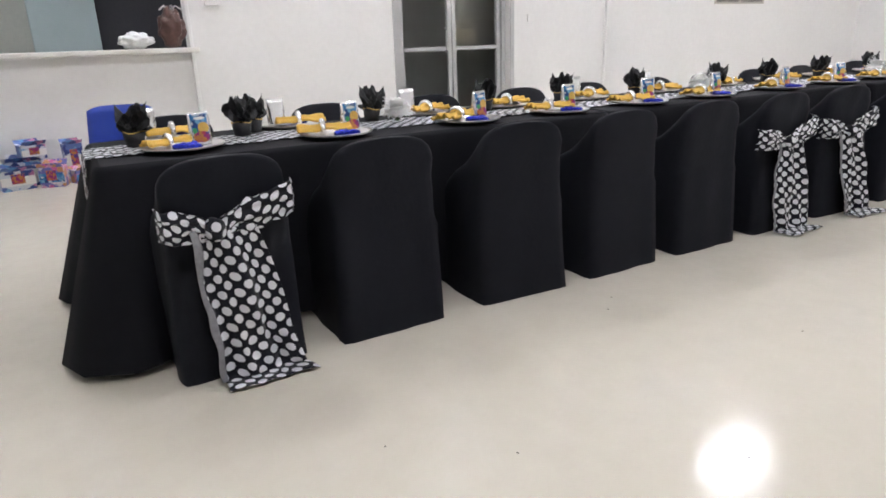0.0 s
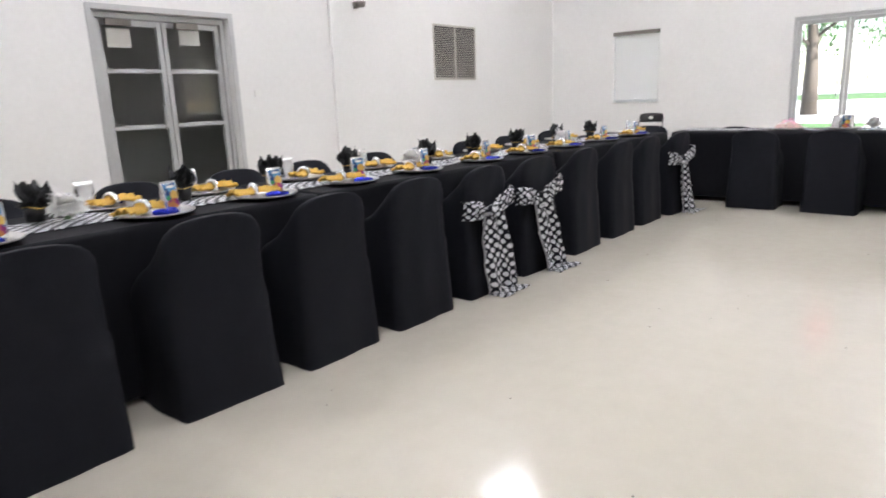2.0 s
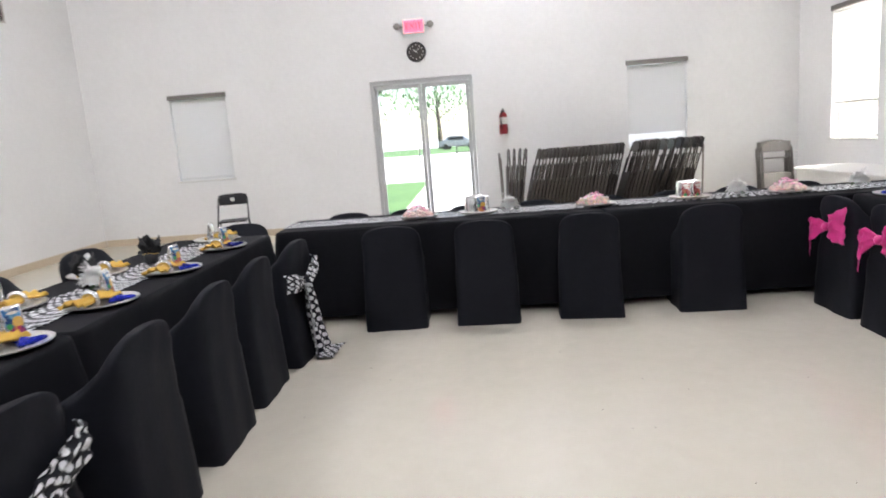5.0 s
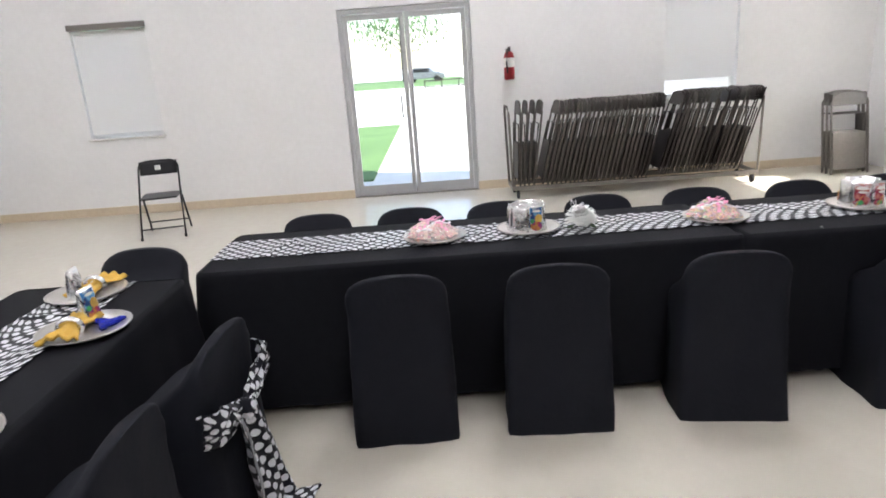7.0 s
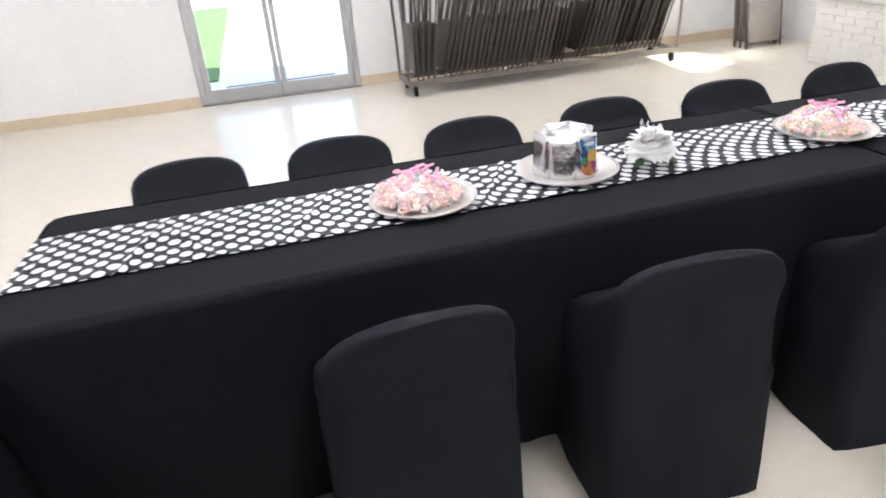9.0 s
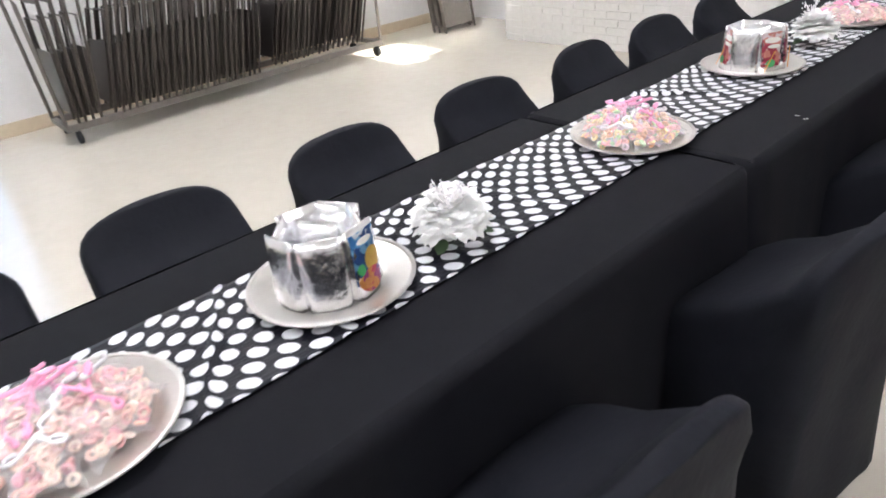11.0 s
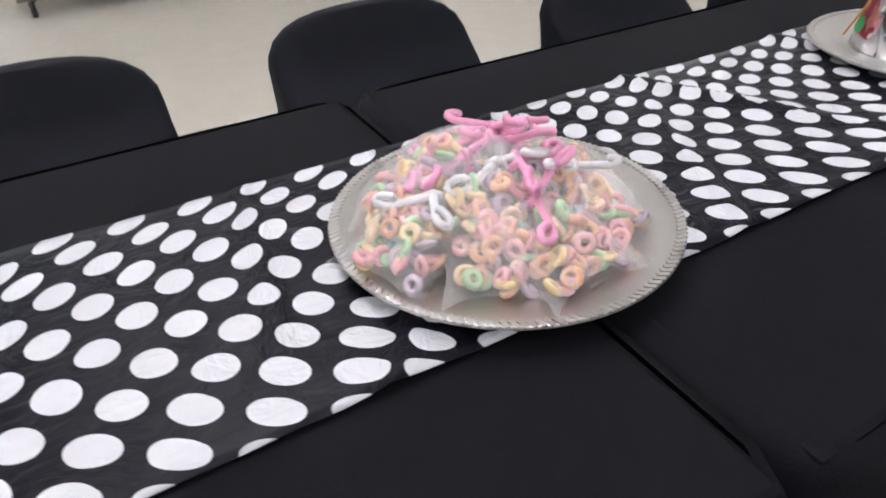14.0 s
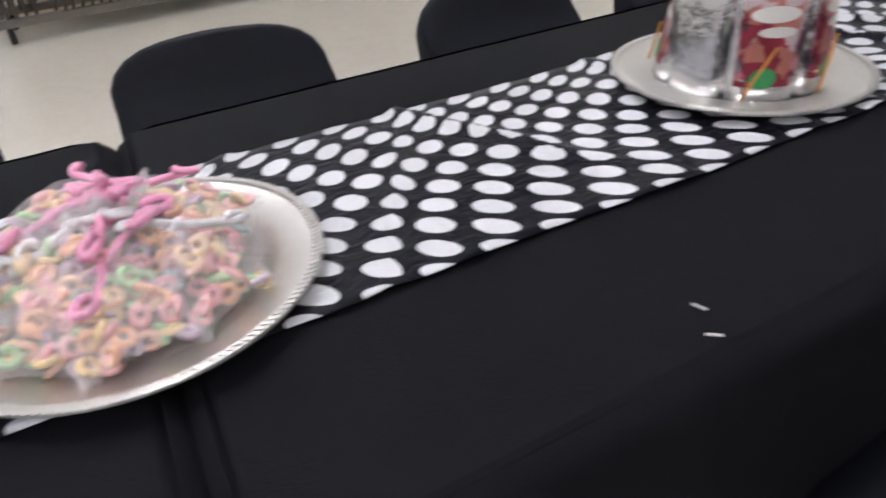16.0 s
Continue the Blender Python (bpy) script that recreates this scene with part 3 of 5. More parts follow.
def cloth_table(name, x0, x1, y0, y1, drop_ends, label, drop_to=0.03):
    """A long folding table under a black cloth whose skirt hangs nearly to the floor in soft folds. drop_ends: which ends hang (low, high)."""
    d = thing(name, pose((x0 + x1) / 2, (y0 + y1) / 2, 0), label, "table", "tables in a U")
    hx, hy = (x1 - x0) / 2, (y1 - y0) / 2
    long_x = hx > hy
    bm = bmesh.new()
    rad = 0.05
    per = []
    step = 0.045
    for (ax, ay), (bx_, by) in (((-hx, -hy), (hx, -hy)), ((hx, -hy), (hx, hy)), ((hx, hy), (-hx, hy)), ((-hx, hy), (-hx, -hy))):
        n = max(2, int(math.hypot(bx_ - ax, by - ay) / step))
        for k in range(n):
            per.append((ax + (bx_ - ax) * k / n, ay + (by - ay) * k / n))
    # round the corners in plan
    pts = []
    for x, y in per:
        dx, dy = abs(x) - (hx - rad), abs(y) - (hy - rad)
        if dx > 0 and dy > 0:
            l = math.hypot(dx, dy)
            x, y = math.copysign(hx - rad + dx / l * rad, x), math.copysign(hy - rad + dy / l * rad, y)
        pts.append(Vector((x, y, 0)))
    rows = []
    levels = [(0.0, -0.012), (-0.006, 0.0), (-0.02, 0.006), (-0.06, 0.008), (-0.15, 0.012), (-0.28, 0.016), (-0.42, 0.02), (-0.56, 0.024), (-(TOP - drop_to), 0.03)]
    N = len(pts)
    for dz, off in levels:
        ring = []
        for k, p in enumerate(pts):
            t = (pts[(k + 1) % N] - pts[k - 1]).normalized()
            nrm = Vector((t.y, -t.x, 0))
            fold = (-dz) * 0.045 * (n3(p.x + x0, p.y + y0, 0.3, 5.5) + 0.6 * n3(p.x + x0, p.y + y0, 1.7, 13))
            corner = (-dz) * (0.35 if x0 < 0.2 and p.x < 0 else 0.10) * max(0.0, 1 - min(abs(abs(p.x) - hx) + abs(abs(p.y) - hy), 0.3) / 0.3)
            ring.append(bm.verts.new(p + nrm * (off + fold + corner) + Vector((0, 0, TOP + dz + 0.0012 * n3(p.x, p.y, 9.1, 9)))))
        rows.append(ring)
    for A, B in zip(rows, rows[1:]):
        for k in range(N):
            bm.faces.new((A[k], B[k], B[(k + 1) % N], A[(k + 1) % N]))
    part("tablecloth", bm, CLOTH, d, "black polyester tablecloth", smooth=True)
    part("tabletop", bx(-hx + 0.012, hx - 0.012, -hy + 0.012, hy - 0.012, TOP - 0.04, TOP - 0.0005, bevel=0.008), CLOTH, d)
    for sx in (-1, 1):
        for sy in (-1, 1):
            part("leg", tube(bmesh.new(), [(sx * (hx - 0.16), sy * (hy - 0.1), 0), (sx * (hx - 0.16), sy * (hy - 0.1), TOP - 0.04)], 0.014), GREYMETAL, d)
    return d


AX0, AX1, AY0, AY1 = 0.09, 7.69, 2.81, 3.59
for i, (a, b) in enumerate(((AX0, 2.6), (2.606, 5.12), (5.126, AX1))):
    cloth_table("long_table", a, b, AY0, AY1, (), "long table under a black floor-length tablecloth")
BX0, BX1 = 7.72, 8.46
cloth_table("long_table", BX0, BX1, 0.196, 2.79, (), "long table under a black floor-length tablecloth, polka-dot runner on it", 0.05)
cloth_table("long_table", BX0, BX1, -2.40, 0.190, (), "long table under a black floor-length tablecloth, polka-dot runner on it", 0.05)
cloth_table("long_table", 4.9, 7.69, -2.40, -1.64, (), "long table under a black floor-length tablecloth, pink party settings", 0.04)
cloth_table("long_table", 2.1, 4.894, -2.40, -1.64, (), "long table under a black floor-length tablecloth, pink party settings", 0.04)


def runner(m, length, w, hang0, label, seed):
    """A polka-dot runner along local x with creases and tucked pleats; hang0: how far it hangs over the start."""
    rnd = random.Random(int(seed * 10))
    pleats = []
    s0 = 0.05
    while s0 < length:
        pleats.append((s0, rnd.uniform(-0.9, 0.9), rnd.uniform(0.006, 0.02), rnd.uniform(-0.5, 1.2), rnd.uniform(0.5, 1.1)))
        s0 += rnd.uniform(0.10, 0.34)

    def across(s, v, p):
        """Signed way past a pleat, and how strongly it is tucked at this point."""
        return s - p[0] - p[1] * (v - 0.5) * w - 0.01 * n3(v, p[0], 0, 4), max(0.0, 1 - (abs(v - 0.5 * (1 + p[3] * 0.6)) / p[4]) ** 2)

    def fn(u, v):
        s = u * (length + hang0) - hang0
        y = (v - 0.5) * w + 0.005 * n3(s, seed, 0, 5) + 0.003 * n3(s, seed + v, 4, 16)
        z = TOP + 0.0045 + 0.006 * max(0, n3(s + seed, v * 0.3, 2, 9)) + 0.002 * abs(n3(s, v * w, seed, 22))
        for p in pleats:
            if abs(s - p[0]) < 0.3:
                d, k = across(s, v, p)
                z += k * 0.45 * p[2] * math.exp(-(d / 0.011) ** 2)
        x = s
        if s < 0:
            x, z = -0.03 - 0.02 * min(1, -s * 8) + 0.01 * n3(s, v, 3, 8), TOP + 0.0045 + min(0, s + 0.02)
        return Vector((x, y, z))

    @functools.lru_cache(maxsize=None)
    def uv(u, v):
        s = u * (length + hang0)
        a, b = s + 0.004 * n3(s, v * 0.5, seed, 5), v * w + 0.012 + 0.004 * n3(s, v * 0.4, seed + 3, 6)
        for p in pleats:
            d, k = across(s - hang0, v, p)
            step = 1 / (1 + math.exp(-max(-30, min(30, d / 0.0035))))
            a += p[2] * (step * k - 0.35 * k * math.exp(-(d / 0.03) ** 2))
            b -= p[2] * p[1] * 0.5 * step * k
        return a, b
    ob = part("table_runner", sheet(int(length / 0.009), 28, fn, 0.0012, uv), DOTS, smooth=True)
    ob.matrix_basis = m
    return tagged(ob, label, "table runner")


runner(pose(0.1, 3.18, 0), 7.57, 0.30, 0.28, "creased black table runner with white polka dots", 1.3)
runner(pose(8.098, 2.78, 0, 0, 0, -90), 5.1, 0.342, 0.0, "creased black table runner with white polka dots", 4.2)
runner(pose(7.6, -2.02, 0, 0, 0, 180), 5.4, 0.30, 0.0, "creased black table runner with white polka dots", 7.7)


# ---- covered chairs ----
def cover_mesh(seed):
    """A floor-length cover over a folding chair: back upright at y = 0, seat towards +y, origin on the floor."""
    bm = bmesh.new()
    rings = []
    n = 56
    prof = []
    for z in (0.0, 0.1, 0.2, 0.3, 0.38, 0.43):
        prof.append((z, 0.237 - 0.03 * z, -0.034 + 0.04 * z, 0.43 - 0.04 * z, 18))
    prof += [(0.46, 0.224, -0.016, 0.40, 10), (0.49, 0.223, -0.015, 0.375, 9), (0.53, 0.221, -0.015, 0.33, 8), (0.57, 0.220, -0.016, 0.28, 7)]
    for z in (0.62, 0.67, 0.70):
        prof.append((z, 0.220 - 0.04 * (z - 0.55), -0.012 - 0.05 * (z - 0.5), 0.20 - 1.35 * (z - 0.61), 5))
    for a in (12, 30, 46, 60, 72, 81, 87):
        c, s = math.cos(radians(a)), math.sin(radians(a))
        prof.append((0.705 + 0.098 * s, 0.214 * (c ** 0.6), -0.022 - 0.002 * s, 0.075 - 0.06 * s, 3.4))
    for z, hw, y0, y1, p in prof:
        ring = []
        cy, hd = (y0 + y1) / 2, (y1 - y0) / 2
        for k in range(n):
            a = 2 * math.pi * k / n
            c, s = math.cos(a), math.sin(a)
            q = (abs(c) ** p + abs(s) ** p) ** (-1 / p)
            x, y = hw * c * q, cy + hd * s * q
            f = (0.012 if z < 0.45 else 0.006) * n3(x * 2 + seed, y * 2, z * 0.9, 3.2) + 0.004 * n3(x + seed, y, z, 11)
            ring.append(bm.verts.new((x + f * c, y + f * s, z)))
        rings.append(ring)
    for A, B in zip(rings, rings[1:]):
        for k in range(n):
            bm.faces.new((A[k], A[(k + 1) % n], B[(k + 1) % n], B[k]))
    bm.faces.new(rings[-1])
    return bm


def sash_band(seed):
    """A crumpled band round the back of the cover, dipping to the knot, rising to one side."""
    def fn(u, v):
        a = (u - 0.5) * 2
        x = 0.236 * a - (0.03 * max(0, -a) ** 4 if seed > 2 else 0)
        dip = 0.04 * (1 - min(1, abs(a + 0.25)) ** 0.8) - 0.035 * max(0, a) ** 1.5 + 0.012 * n3(a, 0, seed, 2)
        half = 0.058 * (0.55 + 0.45 * min(1, abs(a + 0.25) * 2.0))
        z = 0.605 - dip + (v - 0.5) * 2 * half + 0.012 * n3(a * 2, v, seed, 3)
        ridge = abs(math.sin(v * 9 + 2.5 * n3(a * 2, v, seed) + a * 3))
        y = -0.043 - 0.012 * math.sin(v * math.pi) - 0.014 * ridge - 0.01 * abs(n3(a * 3, v * 3, seed, 1.7))
        if abs(a) > 0.93:
            y += (abs(a) - 0.93) * 0.7
        return Vector((x, y, z))
    return sheet(48, 18, fn, 0.003, lambda u, v: (0.3 + 0.25 * (u * 2 - 1) + math.copysign(0.75 * max(0, abs(u * 2 - 1) - 0.93), u - 0.5) + 0.02 * n3(u * 6, v, seed), v * 0.17 + 0.03 * n3(u * 5, v * 3, seed)))


def tail_point(seed, lean, wide, top, long, u, v):
    s = u * long
    w = wide * (0.80 + 0.20 * min(1, s / 0.25)) + 0.05 * max(0, (s - 0.42) / 0.2)
    a = (v - 0.5) * 2
    z = top - s
    out = 0.0
    if z < 0.012:
        out, z = (0.012 - z), 0.012 + 0.012 * abs(n3(u * 7, v * 3, seed))
    side = 0.012 * n3(s * 4, a, seed, 2.2)
    x = -0.03 + lean * s + a * w * 0.5 + side
    fold = 0.018 * math.sin(a * 5 + seed + s * 3) + 0.009 * math.sin(a * 11 + seed * 2 - s * 5)
    y = -0.062 - 0.05 * s - out * 0.8 - fold * (0.5 + min(0.6, s * 3)) * (1 if out == 0 else 0.25) - 0.012 * n3(s * 3, a, seed, 2)
    return Vector((x, y, z))


def sash_tail(seed, lean, wide, top, long):
    """The loose end that hangs from the knot, widens and runs out on the floor."""
    return sheet(50, 26, lambda u, v: tail_point(seed, lean, wide, top, long, u, v), 0.002, lambda u, v: (v * wide * 1.12 + 0.006 * n3(u * 5, v, seed), u * long + 0.006 * n3(u * 4, v * 3, seed)))


def sash_hem(seed, lean, wide, top, long):
    """The turned-over edge of the tail, showing the pale back of the satin."""
    def fn(u, v):
        p = tail_point(seed, lean, wide, top, long, u * 0.86, 0.0)
        return p + Vector(((v - 0.45) * (0.022 + 0.014 * n3(u * 4, seed, 0)), -0.006 - 0.004 * math.sin(u * 17), 0))
    return sheet(40, 4, fn, 0.002)


def knot(seed):
    bm = bmesh.new()
    bmesh.ops.create_icosphere(bm, subdivisions=3, radius=0.034)
    uv = bm.loops.layers.uv.new("UVMap")
    for v in bm.verts:
        v.co *= 1 + 0.35 * n3(v.co.x, v.co.y, v.co.z + seed, 30)
        v.co.z *= 1.15
    for f in bm.faces:
        for lp in f.loops:
            lp[uv].uv = (lp.vert.co.x + 0.3, lp.vert.co.z + 0.2)
    return bm


COVERS = []


def covered_chair(m, label, group, variant=0, sash=None):
    d = thing("covered_chair", m, label, "chair", group)
    if len(COVERS) <= variant:
        ob = part("cover", cover_mesh(variant * 3.1), COVER, d, smooth=True)
        COVERS.append(ob.data)
    else:
        o = new("cover", COVERS[variant])
        o.parent = d
    if sash is not None:
        low = 0.0 if sash < 2 else -0.035
        part("sash_band", sash_band(sash), DOTS, d, "polka-dot satin sash band", smooth=True).matrix_basis = pose(0, 0, low)
        k = part("sash_knot", knot(sash), DOTS, d, "polka-dot satin knot", smooth=True)
        k.matrix_basis = pose(-0.06, -0.072, 0.57 + low)
        shape = (sash, 0.13, 0.265, 0.575, 0.66) if sash < 2 else (sash, {4.0: 0.26, 6.5: 0.18}.get(sash, 0.15), 0.26, 0.535, 0.64)
        tail = part("sash_tail", sash_tail(*shape), DOTS, d, "polka-dot satin sash tail trailing on the floor", smooth=True)
        part("hem", sash_hem(*shape), SATINBACK, tail, "pale grey reverse of the satin", smooth=True)
    return d


PLAIN = "folding chair in a black floor-length cover at the table"
A_X = (0.46, 1.07, 1.74, 2.36, 2.98, 3.62, 4.24, 4.957, 5.64, 6.27, 6.88)
for i, x in enumerate(A_X):
    bow = {0: 1.0, 5: 9.0, 6: 4.0, 10: 6.5}.get(i)
    covered_chair(pose(x, 2.45 if i < 10 else 2.39, 0, 0, 0, (1.5, 0, -2, 1, 0, 1, -3, 1, 0, -1, -5)[i]), "folding chair in a black cover with a polka-dot sash" if bow else PLAIN, "chairs round the tables", min(i, 3), bow)
for i, y in enumerate((1.82, 1.10, 0.33, -0.53)):
    covered_chair(pose(7.39, y + (0.01, 0.045, 0.05, 0.03)[i], 0, 0, 0, -90 + (2, -4, -7, -3)[i]) @ Matrix.Diagonal((1, 1, 0.975, 1)), PLAIN, "chairs round the tables", i % 4)
covered_chair(pose(8.08, 3.17, 0, 0, 0, 92), "folding chair in a black cover at the table's end", "chairs round the tables", 2)
for i, y in enumerate((2.41, 1.81, 1.24, 0.61, -0.03, -0.68, -1.27, -1.85)):
    covered_chair(pose(8.89, y, 0, 0, 0, 90 + (3, -3, 2, 0, -4, 3, 0, 2)[i]) @ Matrix.Diagonal((1, 1, 0.925, 1)), PLAIN, "chairs round the tables", (i + 1) % 4)
for i, x in enumerate((0.52, 1.4, 2.15, 2.88, 3.5, 4.2, 4.85, 5.5, 6.2, 7.15)):
    covered_chair(pose(x, 4.02, 0, 0, 0, 180 + (4, -3, 2, 0, 3, -5, 2, 0, 3, -12)[i]), PLAIN, "chairs round the tables", (i + 2) % 4)
# the row on the south side has bright pink bows
def pink_bow(parent, seed):
    for s in (-1, 1):
        def fn(u, v, s=s):
            a = (v - 0.5) * 2
            w = 0.02 + 0.15 * u ** 0.7
            x = s * (0.02 + 0.19 * u) + 0.02 * n3(u * 3, v * 3, seed)
            z = 0.60 + a * w * 0.75 - (0.12 * u * u if s < 0 else -0.03 * u) + 0.02 * n3(u * 4, v * 5, seed + s)
            y = -0.06 - 0.05 * math.sin(u * 3.0) - 0.02 * n3(u * 5, v * 6, seed + 2 * s)
            return Vector((x, y, z))
        part("bow_loop", sheet(14, 14, fn, 0.002), MAGENTA, parent, "bright pink tulle bow loop", smooth=True)
    kb = bmesh.new()
    bmesh.ops.create_icosphere(kb, subdivisions=2, radius=0.03)
    part("bow_knot", kb, MAGENTA, parent, "bright pink knot", smooth=True).matrix_basis = pose(0, -0.075, 0.6)


for i, x in enumerate((7.2, 6.62, 6.0, 5.4, 4.8, 4.2)):
    c = covered_chair(pose(x, -1.27, 0, 0, 0, 180), "folding chair in a black cover with a bright pink bow", "chairs round the tables", i % 4)
    pink_bow(c, i * 2.3)
for i, x in enumerate((7.45, 6.8, 6.1, 5.4)):
    covered_chair(pose(x, -2.62, 0), PLAIN, "chairs round the tables", i % 4)


# ---- table settings ----
def make_charger(m, label):
    d = thing("charger_plate", m, label, "plate", "charger plates")
    part("dish", lathe([(0, 0.004), (0.10, 0.004), (0.112, 0.006), (0.12, 0.012), (0.155, 0.0145), (0.163, 0.017), (0.165, 0.0145), (0.158, 0.009), (0.118, 0.004), (0.105, 0.0), (0, 0.0)], 72), SILVER, d, smooth=True)
    rim = bmesh.new()
    for k in range(150):
        a = 2 * math.pi * k / 150
        box(rim, -0.0048, 0.0048, -0.002, 0.002, 0, 0.0022, m=pose(0.160 * math.cos(a), 0.160 * math.sin(a), 0.0152, 0, 0, math.degrees(a) + 35))
    part("rope_rim", rim, SILVER, d, "embossed rope rim")
    return d


CHARGER = None


def charger(x, y, z=TOP + 0.008):
    global CHARGER
    if CHARGER is None:
        CHARGER = make_charger(pose(x, y, z), "round silver charger plate with a rope-pattern rim")
        return CHARGER
    return copy_thing(CHARGER, pose(x, y, z, 0, 0, random.uniform(0, 360)))


def foil_pouch_bm(h=0.135, w=0.085, d=0.03):
    """A standing drink pouch: wide round foot, flat crimped top."""
    def ring_pt(t, k, n):
        a = 2 * math.pi * k / n
        th = d * (1 - t) ** 0.6 + 0.0025
        ww = w / 2 * (1 + 0.05 * math.sin(t * 3))
        c, s = math.cos(a), math.sin(a)
        return Vector((ww * math.copysign(abs(c) ** 0.6, c), th * math.copysign(abs(s) ** 0.9, s) + 0.003 * n3(c * 2, t * 5, s), t * h + 0.002 * n3(c, s, t, 4)))
    bm = bmesh.new()
    n = 20
    rings = [[bm.verts.new(ring_pt(i / 9, k, n)) for k in range(n)] for i in range(10)]
    for A, B in zip(rings, rings[1:]):
        for k in range(n):
            bm.faces.new((A[k], A[(k + 1) % n], B[(k + 1) % n], B[k]))
    bm.faces.new(rings[0][::-1])
    bm.faces.new(rings[-1])
    return bm


def print_bm(x0, x1, z0, z1, lift=0.0012, h=0.135, d=0.03, soft=True):
    """A printed patch that follows the pouch's front."""
    def fn(u, v):
        a, b = u * 2 - 1, v * 2 - 1
        if soft:
            a, b = a * math.sqrt(1 - b * b / 2), b * math.sqrt(1 - a * a / 2)
        x, z = (x0 + x1) / 2 + (x1 - x0) / 2 * a, (z0 + z1) / 2 + (z1 - z0) / 2 * b
        t = z / h
        th = d * (1 - t) ** 0.6 + 0.0025
        c = min(1.0, abs(x) / 0.0425) ** (1 / 0.6)
        s = math.sqrt(max(0.0, 1 - c * c))
        return Vector((x, -(th * s ** 0.9) - lift, z))
    return sheet(6, 6, fn)


POUCH = {}


def pouch(m, kind):
    """kind: 'blue' (fruit print on pale blue), 'foil' (plain back) or 'red' (red print with a straw)."""
    if kind in POUCH:
        return copy_thing(POUCH[kind], m)
    label = {"blue": "standing foil drink pouch with blue fruit print", "foil": "standing plain silver foil drink pouch", "red": "standing foil drink pouch with red print and orange straw"}[kind]
    d = thing("drink_pouch", m, label, "drink pouch", "drink pouches")
    part("pouch", foil_pouch_bm(), FOIL, d, smooth=True)
    if kind == "blue":
        part("print_top", print_bm(-0.036, 0.036, 0.03, 0.127, soft=False), BLUEP, d, "light blue print")
        part("print_mark", print_bm(-0.024, 0.022, 0.104, 0.116, 0.0022), PAPER, d, "white logo shape")
        part("print_yellow", print_bm(-0.012, 0.034, 0.048, 0.094, 0.0022), YELLOWP, d, "yellow fruit print")
        part("print_red", print_bm(-0.034, 0.034, 0.012, 0.058, 0.003), REDPR, d, "red fruit print")
        part("print_green", print_bm(-0.034, -0.016, 0.05, 0.072, 0.0034), GREENP, d, "green print")
    if kind == "red":
        part("print_field", print_bm(-0.035, 0.035, 0.022, 0.126, soft=False), POUCHRED, d, "red print")
        part("print_mark", print_bm(-0.028, 0.028, 0.094, 0.112, 0.0022), PAPER, d, "white logo shape")
        part("print_mark", print_bm(-0.018, 0.026, 0.078, 0.09, 0.0022), PAPER, d, "white logo shape")
        part("print_green", print_bm(-0.02, 0.01, 0.02, 0.045, 0.0022), GREENP, d, "green print")
        part("straw", tube(bmesh.new(), [(-0.03, -0.037, 0.008), (0.004, -0.030, 0.070)], 0.0016, 6), ORANGE, d, "orange drinking straw")
    POUCH[kind] = d
    return d


NAP = None


def napkin(m):
    global NAP
    if NAP:
        return copy_thing(NAP, m)
    d = thing("rolled_napkin", m, "yellow cloth napkin gathered in a silver ring", "napkin", "napkins")

    def fn(u, v):
        a = (u - 0.5) * 2
        half = 0.018 + 0.034 * abs(a) ** 0.8
        y = (v - 0.5) * 2 * half
        return Vector((a * 0.082, y + 0.004 * n3(a, v, 2, 3), 0.016 + 0.014 * math.cos((v - 0.5) * math.pi) + 0.007 * math.sin(v * 19) * abs(a) + 0.006 * n3(a * 2, v * 3, 0)))
    part("napkin", sheet(24, 16, fn, 0.006), NAPKIN, d, smooth=True)
    part("napkin_ring", tube(bmesh.new(), [(-0.004, 0.027 * math.cos(t), 0.022 + 0.02 * math.sin(t)) for t in [k * math.pi / 8 for k in range(16)]], 0.009, 8, True), FOIL, d, "silver napkin ring", smooth=True)
    NAP = d
    return d


CANDY = None


def candy(m):
    global CANDY
    if CANDY:
        return copy_thing(CANDY, m)
    d = thing("wrapped_candy", m, "sweets in crinkled blue foil wrappers", "candy", "wrapped candies")
    for s in range(3):
        def fn(u, v, s=s):
            a = (u - 0.5) * 2
            r = 0.014 * (1 - abs(a) ** 3 * 0.6) + 0.006 * n3(u * 9, v * 9, s)
            t = v * 2 * math.pi
            return Vector((a * 0.045, r * math.cos(t), 0.012 + r * math.sin(t)))
        part("wrapper", sheet(14, 12, fn), BLUEFOIL, d).matrix_basis = pose((-0.01, 0.02, 0.03)[s], (0.0, -0.03, 0.02)[s], 0, 0, 0, (20, -35, 70)[s])
    CANDY = d
    return d


GIFT = None


